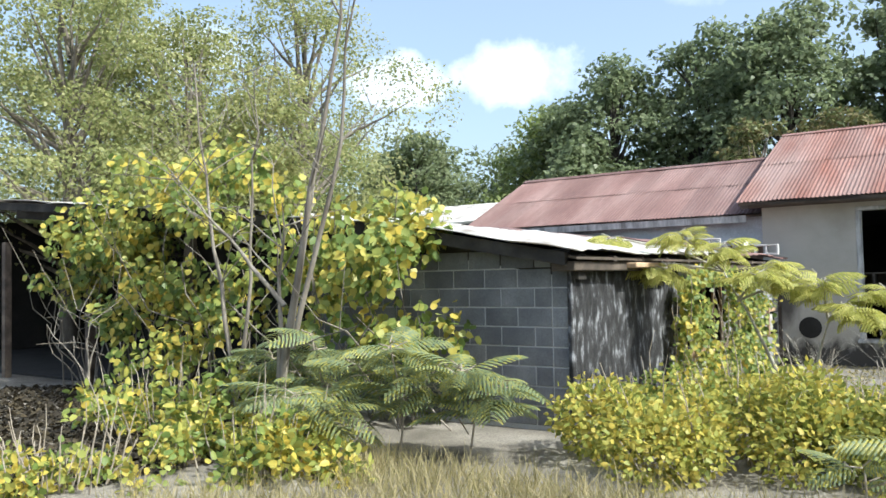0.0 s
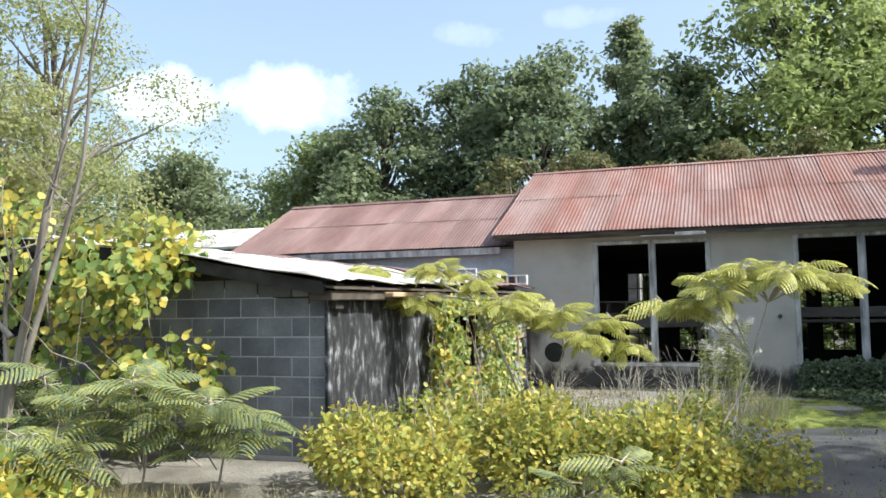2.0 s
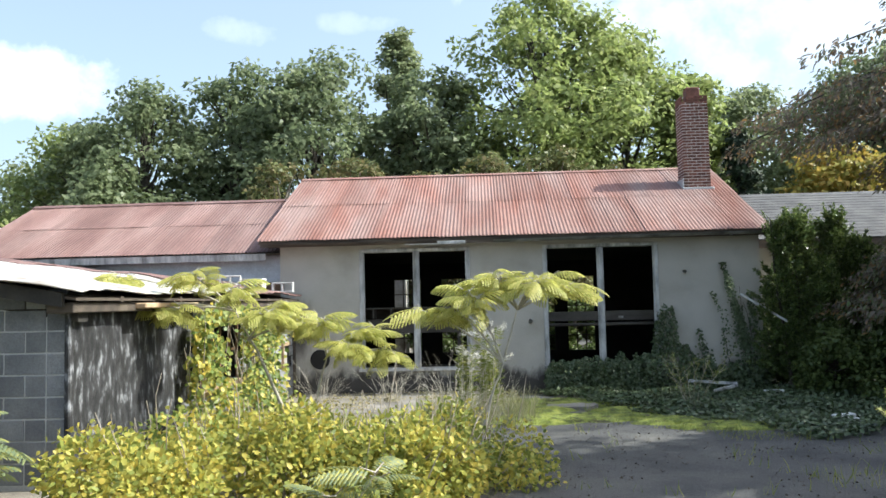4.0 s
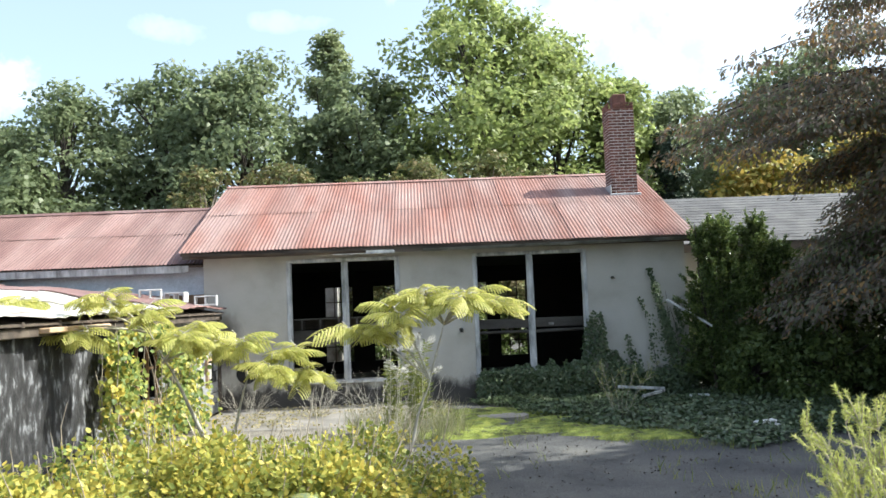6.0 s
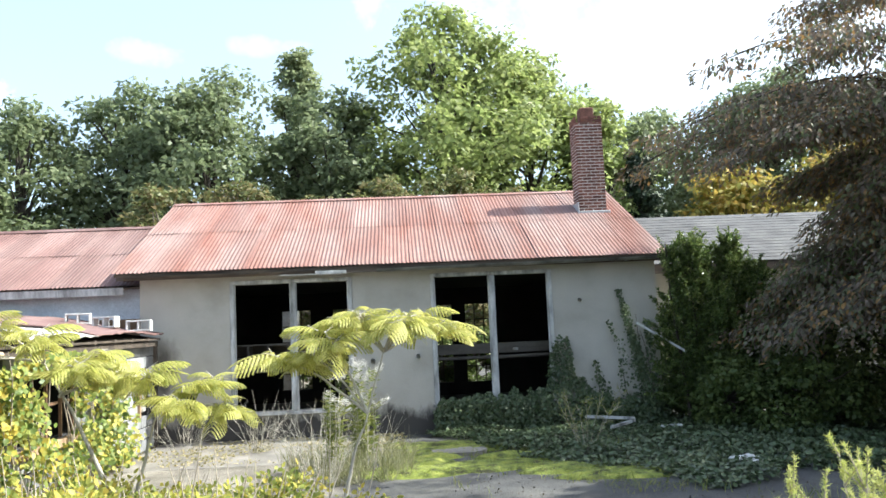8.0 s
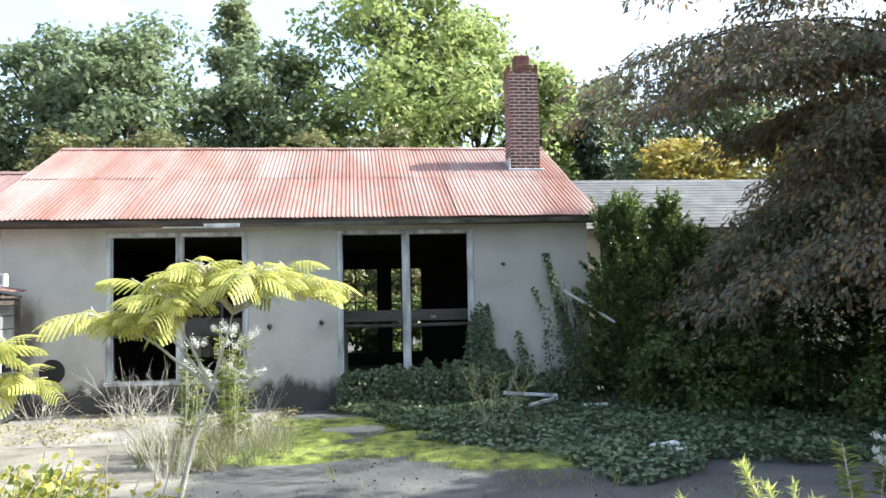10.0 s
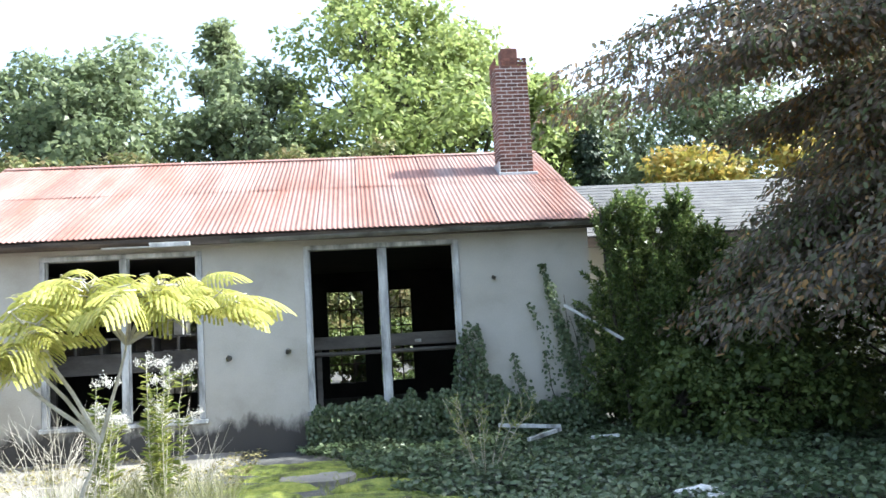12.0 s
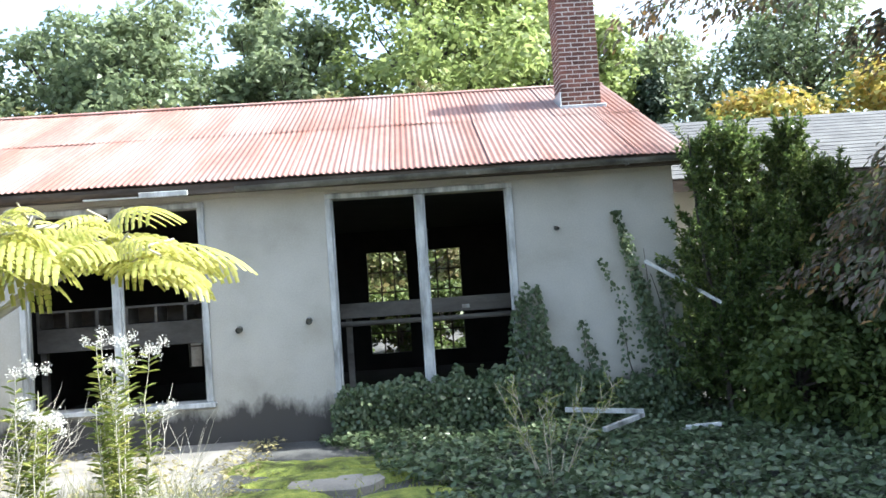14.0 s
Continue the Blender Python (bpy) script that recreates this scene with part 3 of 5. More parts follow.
part("fascia", new_box(RX0 + 0.05, RX1 - 0.05, EAVE_Y + 0.02, EAVE_Y + 0.05, EAVE_Z - 0.13, EAVE_Z - 0.065), M_WOOD_DARK, house)
part("soffit", new_box(RX0 + 0.05, RX1 - 0.05, EAVE_Y + 0.051, 0.0, EAVE_Z - 0.11, EAVE_Z - 0.09), M_WOOD_DARK, house)
part("frieze_board", new_box(HX0 + 0.02, HX1 - 0.02, -0.03, -0.003, HTOP - 0.10, HTOP + 0.02), M_STUCCO, house)

# gutter along the eave, sagging and broken at one stretch
def gutter(x0, x1, z0, z1):
    prof = [(math.cos(a) * 0.06, math.sin(a) * 0.06) for a in np.linspace(math.pi, 2 * math.pi, 8)]
    bm = bmesh.new()
    rows = []
    for k in range(9):
        s = k / 8
        rows.append([bm.verts.new((x0 + (x1 - x0) * s, EAVE_Y - 0.07 + y, z0 + (z1 - z0) * s + z)) for y, z in prof])
    for a, b in zip(rows, rows[1:]):
        for i in range(7):
            bm.faces.new([a[i], a[i + 1], b[i + 1], b[i]])
    bmesh.ops.solidify(bm, geom=bm.faces[:], thickness=0.004)
    return bm


part("gutter", gutter(-1.0, 4.35, 3.03, 3.075), M_GUTTER, house, "dented dull metal gutter")
part("gutter", gutter(-5.5, -2.1, 3.055, 3.04), M_WOOD_DARK, house)
part("loose_board", new_box(-2.75, -1.55, EAVE_Y - 0.09, EAVE_Y - 0.06, 2.965, 3.03, bevel=0.005), M_WOOD_GREY, house)
for x in (-0.4, 0.6, 1.7, 2.7, 3.6):
    part("gutter_bracket", new_box(x, x + 0.025, EAVE_Y - 0.135, EAVE_Y + 0.0, 3.0, 3.015), M_GUTTER, house)

# chimney
CX0, CX1, CY0, CY1, CZ0, CZ1 = 3.40, 4.00, 2.15, 2.75, 4.05, 6.42
chimney = thing("chimney", (0, 0, 0))
chimney.parent = house
tagged(chimney, "red-brown brick chimney with pale mortar")
part("mortar_core", new_box(CX0 + 0.010, CX1 - 0.010, CY0 + 0.010, CY1 - 0.010, CZ0, CZ1 - 0.17), M_MORTAR, chimney)
part("flue_liner", new_box(CX0 + 0.16, CX1 - 0.13, CY0 + 0.15, CY1 - 0.15, CZ1 - 0.1, CZ1 + 0.22, bevel=0.02), M_BRICK, chimney, "clay flue pipe")
part("flashing", new_box(CX0 - 0.05, CX1 + 0.06, CY0 - 0.06, CY0 - 0.02, CZ0 + 0.1, CZ0 + 0.24, bevel=0.01), M_FLASH, chimney, "bent lead flashing")
part("flashing", new_box(CX0 - 0.04, CX0 - 0.01, CY0 - 0.02, CY1, CZ0 + 0.12, CZ0 + 0.45, bevel=0.008), M_FLASH, chimney)
BRICK_H, BRICK_L = 0.0685, 0.2
brick_full = bpy.data.meshes.new("brick")
bmb = box(bmesh.new(), 0.007, BRICK_L - 0.007, 0.004, 0.03, 0.008, BRICK_H - 0.008, bevel=0.003)
bmb.to_mesh(brick_full), bmb.free()
brick_half = bpy.data.meshes.new("brick")
bmb = box(bmesh.new(), 0.007, BRICK_L / 2 - 0.007, 0.004, 0.03, 0.008, BRICK_H - 0.008, bevel=0.003)
bmb.to_mesh(brick_half), bmb.free()


def brick_face(origin, turn, courses, shift):
    for c in range(courses):
        x = 0.0
        row = [brick_full] * 3 if (c + shift) % 2 else [brick_half, brick_full, brick_full, brick_half]
        if c >= courses - 2 and turn == 0:
            row = row[1:]
            x = BRICK_L if (c + shift) % 2 else BRICK_L / 2
        for me in row:
            ob = part_mesh("brick", me, M_BRICK, chimney)
            jig = rng.normal(size=2) * 0.0015
            ob.matrix_basis = Matrix.Translation(origin) @ Matrix.Rotation(turn, 4, "Z") @ Matrix.Translation((x + jig[0], jig[1], c * BRICK_H))
            x += BRICK_L if me is brick_full else BRICK_L / 2


COURSES = int((CZ1 - CZ0 - 0.1) / BRICK_H)
brick_face((CX0, CY0, CZ0 + 0.1), 0, COURSES, 0)
brick_face((CX0, CY1, CZ0 + 0.1), -math.pi / 2, COURSES, 1)
brick_face((CX1, CY0, CZ0 + 0.1), math.pi / 2, COURSES, 1)

# small pipes through the wall
for x, z, r in ((2.78, 2.33, 0.028), (-0.29, 1.41, 0.04), (-1.13, 1.36, 0.04), (-4.75, 0.62, 0.0)):
    if r:
        tubes("pipe_stub", [([(x, 0.02, z), (x, -0.05, z - 0.005), (x, -0.09, z - 0.01)], [r, r, r * 0.9])], M_GUTTER, house, 10)
# Flat disc on the wall; the shade within the hole is its colour.
bmv = bmesh.new()
bmesh.ops.create_circle(bmv, cap_ends=True, radius=0.2, segments=20, matrix=Matrix.Translation((-4.55, -0.016, 0.72)) @ Matrix.Rotation(math.pi / 2, 4, "X"))
ext = bmesh.ops.extrude_face_region(bmv, geom=bmv.faces[:])
bmesh.ops.translate(bmv, verts=[v for v in ext["geom"] if isinstance(v, bmesh.types.BMVert)], vec=(0, 0.012, 0))
part("wall_hole", bmv, M_DARK, house, "round vent hole shown as a shade-dark disc")

# ---- wings ----
left_wing = thing("house_wing", (0, 0, 0), "lower house wing with pale blue wall and dull rusty roof", "house wing")
part("wall", new_box(-12.0, HX0 - 0.01, 0.35, 0.6, -0.1, 2.95), M_BLUEWALL, left_wing)
part("wall_end", new_box(-12.0, -11.8, 0.61, 6.2, -0.1, 3.0), M_BLUEWALL, left_wing)
part("wall_rear", new_box(-12.0, HX0 - 0.01, 6.21, 6.4, -0.1, 2.95), M_BLUEWALL, left_wing)
corrugated_slope(left_wing, -12.35, HX0 + 0.05, 0.02, 2.93, 3.25, 4.40, 2, M_RUST_DULL, rng)
part("roof_deck", slab(-12.3, HX0 - 0.02, [(0.08, 2.86), (3.25, 4.33), (6.6, 2.86), (6.6, 2.9), (3.25, 4.38), (0.08, 2.90)]), M_WOOD_DARK, left_wing)
part("fascia", new_box(-12.3, HX0 - 0.32, 0.06, 0.079, 2.76, 2.9), M_WOOD_GREY, left_wing)
part("ridge_cap", slab(-12.35, HX0, [(3.1, 4.36), (3.25, 4.43), (3.4, 4.36), (3.4, 4.375), (3.25, 4.445), (3.1, 4.375)]), M_RUST_DULL, left_wing)
part("stained_board", new_box(-8.2, HX0 - 0.03, 0.30, 0.348, 1.98, 2.32, bevel=0.01), M_BRICK_TILE, left_wing, "brown rust-stained board")

far_building = thing("outbuilding", (0, 0, 0), "far low outbuilding with grey metal roof", "outbuilding")
part("wall", new_box(-26, -14.2, 4.5, 9.5, -0.1, 3.4), M_BLUEWALL, far_building)
part("roof", slab(-26.4, -13.8, [(4.0, 3.42), (7.0, 4.25), (10.0, 3.42), (10.0, 3.5), (7.0, 4.33), (4.0, 3.5)]), M_WHITE_METAL, far_building)

right_wing = thing("house_wing", (0, 0, 0), "house wing with grey shingle roof beside overgrown shrubs", "house wing")
part("wall", new_box(HX1 + 0.02, 11.5, 2.4, 2.6, -0.1, 3.0), M_STUCCO, right_wing)
part("wall_end", new_box(11.3, 11.5, 2.61, 7.4, -0.1, 3.0), M_STUCCO, right_wing)
part("wall_rear", new_box(HX1 + 0.02, 11.5, 7.41, 7.6, -0.1, 3.0), M_STUCCO, right_wing)
part("roof_deck", slab(HX1 - 0.1, 11.8, [(2.0, 3.0), (5.0, 4.40), (8.0, 3.0), (8.0, 3.04), (5.0, 4.44), (2.0, 3.04)]), M_WOOD_DARK, right_wing)
part("fascia", new_box(HX1 + 0.03, 11.8, 1.96, 1.99, 2.86, 3.02), M_WOOD_DARK, right_wing)
shingle = bpy.data.meshes.new("shingle")
ang = math.atan2(1.4, 3.0)
bms = new_box(0, 0.997, 0, 0.26, -0.004, 0.010)
bms.to_mesh(shingle), bms.free()
run = math.hypot(3.0, 1.4)
for r in range(int(run / 0.2)):
    for c in range(8):
        ob = part_mesh("shingle", shingle, M_SHINGLE, right_wing)
        s = r * 0.2 / run
        ob.location = (HX1 - 0.08 + c * 1.0 - (0.45 if r % 2 and c else 0), 2.0 - 0.02 + 3.0 * s, 3.05 + 1.4 * s + 0.004)
        ob.rotation_euler = (ang - 0.035, 0, rng.normal() * 0.002)

# ---- things inside the house ----
counter = thing("display_counter", (0, 0, 0), "long dusty counter with a pipe rail in the dark room", "counter")
part("counter_board", new_box(-0.6, 2.9, 1.0, 1.06, 1.36, 1.56, bevel=0.006), M_SHELF, counter)
part("counter_top", new_box(-0.6, 2.9, 1.062, 1.5, 1.50, 1.54), M_SHELF, counter)
tubes("rail", [([(-0.6, 0.97, 1.29), (1.2, 0.97, 1.285), (2.9, 0.97, 1.29)], [0.035, 0.035, 0.035])], M_SHELF, counter, 10)
for x in (-0.58, 0.05, 2.8):
    part("leg", new_box(x, x + 0.08, 1.07, 1.15, 0.02, 1.499), M_SHELF, counter)
tagged(part("price_tag", new_box(1.62, 1.72, 0.98, 0.998, 1.40, 1.45), M_WHITE_METAL, counter, "small white tag"))
shelf = thing("pigeonhole_shelf", (0, 0, 0), "old wooden shelf unit with square pigeonholes", "shelf")
part("front_board", new_box(-4.0, -1.7, 1.0, 1.05, 1.18, 1.49, bevel=0.006), M_SHELF, shelf)
part("top_board", new_box(-4.0, -1.7, 1.0, 1.45, 1.70, 1.73), M_SHELF, shelf)
part("back_board", new_box(-4.0, -1.7, 1.42, 1.45, 1.495, 1.695), M_WOOD_DARK, shelf)
for x in np.arange(-4.0, -1.6, 0.385):
    part("divider", new_box(x, x + 0.04, 1.0, 1.41, 1.495, 1.698), M_SHELF, shelf)
for x in (-3.99, -1.8):
    part("leg", new_box(x, x + 0.08, 1.06, 1.14, 0.02, 1.179), M_SHELF, shelf)
white_shed = thing("white_outbuilding", (0, 0, 0), "white painted outbuilding behind the house", "outbuilding")
part("wall", new_box(-4.75, -3.62, 8.7, 9.6, -0.05, 2.7), M_WHITE_METAL, white_shed)
part("roof", slab(-4.9, -3.5, [(8.5, 2.7), (9.15, 3.0), (9.8, 2.7), (9.8, 2.75), (9.15, 3.05), (8.5, 2.75)]), M_WHITE_METAL, white_shed)

# ---- block shed ----
SX, SY, BW_ = -5.1, -8.9, 0.406
shed = thing("block_shed", (0, 0, 0), "ruined concrete block shed with white metal roof, charred side wall", "shed")
SIDE_WIN = (-5.35, -3.55, 0.72, 1.62)
SIDE_HOLE = (-0.95, -0.45, 0.62, 1.05)
part("front_core", new_box(SX - 9 * BW_, SX - 0.005, SY + 0.004, SY + 0.19, 0.0, 1.95), M_BLOCK_MORTAR, shed)
part("side_core", wall_cells(bmesh.new(), "y", SY + 0.192, -0.1, -0.05, 1.8, SX - 0.19, SX - 0.006, [SIDE_WIN, SIDE_HOLE]), M_CHAR, shed)
# Shed floor and end wall carry the interior's shade as near-black colour.
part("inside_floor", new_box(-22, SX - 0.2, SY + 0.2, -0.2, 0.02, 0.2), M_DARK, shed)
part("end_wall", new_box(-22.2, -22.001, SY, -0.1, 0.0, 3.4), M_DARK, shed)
BW, BH = 0.406, 0.203
blk = {}
for key, w in (("full", BW), ("half", BW / 2)):
    bmk = box(bmesh.new(), 0.008, w - 0.008, -0.006, 0.05, 0.008, BH - 0.008, bevel=0.004)
    blk[key] = bpy.data.meshes.new("block")
    bmk.to_mesh(blk[key]), bmk.free()


blk_mat = {}


def block_mesh(key, mat):
    if (key, mat.name) not in blk_mat:
        me = blk[key].copy()
        me.materials.clear()
        me.materials.append(mat)
        blk_mat[key, mat.name] = me
    return blk_mat[key, mat.name]


def block_wall(origin, turn, length, courses, holes, pick):
    for c in range(courses):
        x, z, first = 0.0, c * BH, True
        while x < length - 0.05:
            key = "half" if (first and c % 2) or x + BW > length else "full"
            w = BW if key == "full" else BW / 2
            first = False
            if not any(h[0] - 0.08 < x + w / 2 < h[1] + 0.08 and h[2] - 0.06 < z + BH / 2 + origin[2] < h[3] + 0.03 for h in holes):
                ob = new("block", block_mesh(key, pick(x, z)))
                ob.parent = shed
                ob.matrix_basis = Matrix.Translation(origin) @ Matrix.Rotation(turn, 4, "Z") @ Matrix.Translation((x, rng.normal() * 0.0015, z))
            x += w


def pick_side(x, z):
    if x < 2.6:
        return M_CHAR
    return M_BLOCK_PALE if x > 3.0 or z < 0.5 else M_CHAR


# front: runs from the corner to -x
block_wall((SX - 9 * BW, SY, 0.215), 0, 9 * BW, 9, [], lambda x, z: M_BLOCK)
# side: runs from the corner towards the house
block_wall((SX, SY, 0.012), math.pi / 2, -0.1 - SY, 9, [(h[0] - SY, h[1] - SY, h[2], h[3]) for h in (SIDE_WIN, SIDE_HOLE)] + [(-1.0, 2.75, -1.0, 3.0)], pick_side)


def charred_skin(y0, y1, z0, z1):
    """Burnt, blistered render clinging to the side wall, with a ragged far edge."""
    ny, nz = 70, 44
    Yg, Zg = np.meshgrid(np.linspace(y0, y1, ny), np.linspace(z0, z1, nz), indexing="ij")
    edge = np.array([noise.noise(Vector((0.0, 3.0, z * 2.5))) for z in Zg[0]]) * 0.3
    Yg = Yg + (Yg - y0) / (y1 - y0) * edge[None, :]
    Xg = np.array([[noise.noise(Vector((y * 5.0, 1.0, z * 2.2))) * 0.02 + noise.noise(Vector((y * 17, 2.0, z * 8))) * 0.01 for y, z in zip(a, b)] for a, b in zip(Yg, Zg)])
    i, j = np.meshgrid(np.arange(ny - 1), np.arange(nz - 1), indexing="ij")
    q = i * nz + j
    F = np.stack([q, q + nz, q + nz + 1, q + 1], -1).reshape(-1, 4)
    return arrays_mesh("charred_render", np.stack([Xg, Yg, Zg], -1).reshape(-1, 3), F)


skin = part_mesh("charred_render", charred_skin(SY + 0.04, -6.15, 0.1, 1.81), M_CHAR, shed, "black charred render flaking to grey", True)
skin.location.x = SX + 0.012
skin.modifiers.new("thick", "SOLIDIFY").thickness = 0.03
for x in (-16.0, -13.4, -10.9):
    part("roof_post", new_box(x, x + 0.12, SY - 0.25, SY - 0.13, 0.0, 2.55, bevel=0.008), M_WOOD_DARK, shed)
part("corner_post", new_box(SX - 0.02, SX + 0.035, SY - 0.03, SY + 0.06, 0.15, 1.85, bevel=0.012), M_CHAR, shed)
part("window_sill", new_box(SX - 0.2, SX + 0.07, SIDE_WIN[0] - 0.1, SIDE_WIN[1] + 0.1, 0.60, 0.715, bevel=0.012), M_WOOD_TAN, shed, "sun-bleached timber sill")
for y in (-5.3, -4.85, -4.45, -4.0, -3.62):
    part("window_bar", new_box(SX - 0.06, SX - 0.02, y - 0.02, y + 0.02, 0.72, 1.62, bevel=0.004), M_BRICK_TILE, shed, "rusty steel bar")
part("window_rail", new_box(SX - 0.075, SX - 0.061, SIDE_WIN[0], SIDE_WIN[1], 1.15, 1.19), M_BRICK_TILE, shed)
part("hatch_frame", new_box(SX - 0.02, SX + 0.05, -0.99, -0.93, 0.60, 1.10), M_WOOD_TAN, shed)
part("hatch_frame", new_box(SX - 0.02, SX + 0.05, -0.929, -0.44, 1.05, 1.11), M_WOOD_TAN, shed)
part("hatch_rag", new_box(SX - 0.05, SX + 0.0, -0.68, -0.5, 0.68, 1.0, bevel=0.02), M_WHITE_METAL, shed, "torn white sheet")
part("end_post", new_box(SX - 0.06, SX + 0.06, -0.09, 0.0, 0.0, 1.9, bevel=0.006), M_WOOD_DARK, shed)


def shed_roof_z(x):
    return float(np.interp(x, [-22.4, -17, -10.5, -7.2, -4.85], [3.7, 3.38, 2.78, 2.40, 1.99]))


# Back wall closing the open shed, the shade in there put into its colour.
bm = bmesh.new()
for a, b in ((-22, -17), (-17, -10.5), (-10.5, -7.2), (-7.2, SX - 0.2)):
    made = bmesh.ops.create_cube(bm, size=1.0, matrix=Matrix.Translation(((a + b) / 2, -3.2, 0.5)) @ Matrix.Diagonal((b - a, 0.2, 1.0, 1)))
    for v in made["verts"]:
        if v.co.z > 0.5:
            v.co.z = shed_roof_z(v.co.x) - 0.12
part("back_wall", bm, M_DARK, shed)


def shed_sheet(x0, x1, y0, y1, lift):
    nx, ny = 26, 20
    X, Y = np.meshgrid(np.linspace(x0, x1, nx), np.linspace(y0, y1, ny), indexing="ij")
    Z = np.vectorize(shed_roof_z)(X) + lift + 0.012 * np.cos(Y * 2 * np.pi / 0.3)
    Z += np.array([[noise.noise(Vector((x * 1.4, y * 1.1, lift * 9))) for y in Y[0]] for x in X[:, 0]]) * 0.05
    Y[:, 0] += np.array([noise.noise(Vector((x * 2.3, y0, 4))) for x in X[:, 0]]) * 0.16
    i, j = np.meshgrid(np.arange(nx - 1), np.arange(ny - 1), indexing="ij")
    q = i * ny + j
    F = np.stack([q, q + ny, q + ny + 1, q + 1], -1).reshape(-1, 4)
    return arrays_mesh("roof_sheet", np.stack([X, Y, Z], -1).reshape(-1, 3), F)


for k, (a, b) in enumerate(((-22.4, -16.8), (-17.0, -14.2), (-14.4, -11.6), (-11.8, -9.1), (-9.3, -6.7), (-6.9, -4.85))):
    for r, (c, d) in enumerate(((SY - 0.35, -6.3), (-6.45, -3.4), (-3.55, -0.25))):
        ob = part_mesh("roof_sheet", shed_sheet(a, b, c + rng.normal() * 0.03, d, 0.02 * (k % 2) + 0.015 * r), M_RUST_DULL if r == 2 else M_WHITE_METAL, shed, smooth=True)
        mod = ob.modifiers.new("thick", "SOLIDIFY")
        mod.thickness = 0.012
# Rafters and wall plates get the under-roof shade as their colour.
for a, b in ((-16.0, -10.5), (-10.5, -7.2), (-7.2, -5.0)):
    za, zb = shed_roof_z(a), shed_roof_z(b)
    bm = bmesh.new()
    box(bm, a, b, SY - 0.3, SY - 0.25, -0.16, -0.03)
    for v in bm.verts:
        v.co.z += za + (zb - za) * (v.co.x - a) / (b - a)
    part("rafter", bm, M_EAVE_SHADE, shed)
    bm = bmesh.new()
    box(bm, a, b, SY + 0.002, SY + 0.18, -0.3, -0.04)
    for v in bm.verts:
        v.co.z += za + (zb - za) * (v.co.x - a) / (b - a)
    part("wall_plate", bm, M_EAVE_SHADE, shed)
    bm = bmesh.new()
    box(bm, a, b + (0.1 if b > -6 else 0), SY - 0.24, -0.3, -0.085, -0.06)
    for v in bm.verts:
        v.co.z += za + (zb - za) * (v.co.x - a) / (b - a)
    part("roof_deck", bm, M_WOOD_DARK, shed)
part("eave_beam", new_box(SX - 0.1, SX + 0.16, SY - 0.2, -0.3, 1.80, 1.90, bevel=0.01), M_WOOD_DARK, shed)
part("eave_board", new_box(SX + 0.05, SX + 0.28, -7.8, -6.2, 1.83, 1.89, bevel=0.012), M_WOOD_TAN, shed, "splintered eave board")
for y in (-8.2, -7.4, -6.6, -5.8, -5.0, -4.2, -3.4, -2.6, -1.8, -1.0):
    part("rafter_end", new_box(SX - 0.4, SX + 0.2, y - 0.03, y + 0.03, 1.901, 1.96), M_WOOD_DARK, shed)

# hollow concrete blocks lying on the shed roof by the house
def hollow_block():
    bm = bmesh.new()
    for b in ((0, 0.4, 0, 0.03, 0, 0.19), (0, 0.4, 0.16, 0.19, 0, 0.19), (0, 0.03, 0.031, 0.159, 0, 0.19), (0.185, 0.215, 0.031, 0.159, 0, 0.19), (0.37, 0.4, 0.031, 0.159, 0, 0.19)):
        box(bm, *b, bevel=0.004)
    return bm


hb = part("hollow_block", hollow_block(), M_STONE)
tagged(hb, "pale hollow concrete block lying on the shed roof", "concrete block", "blocks on the shed roof")
hb.matrix_basis = pose(-5.25, -0.95, 2.08, 90, 0, 5)
for x, y, r in ((-5.75, -1.0, -8), (-6.3, -0.9, 12)):
    copy_thing(hb, pose(x, y, 2.09 + 0.14 * (-5.25 - x), 90, 0, r))

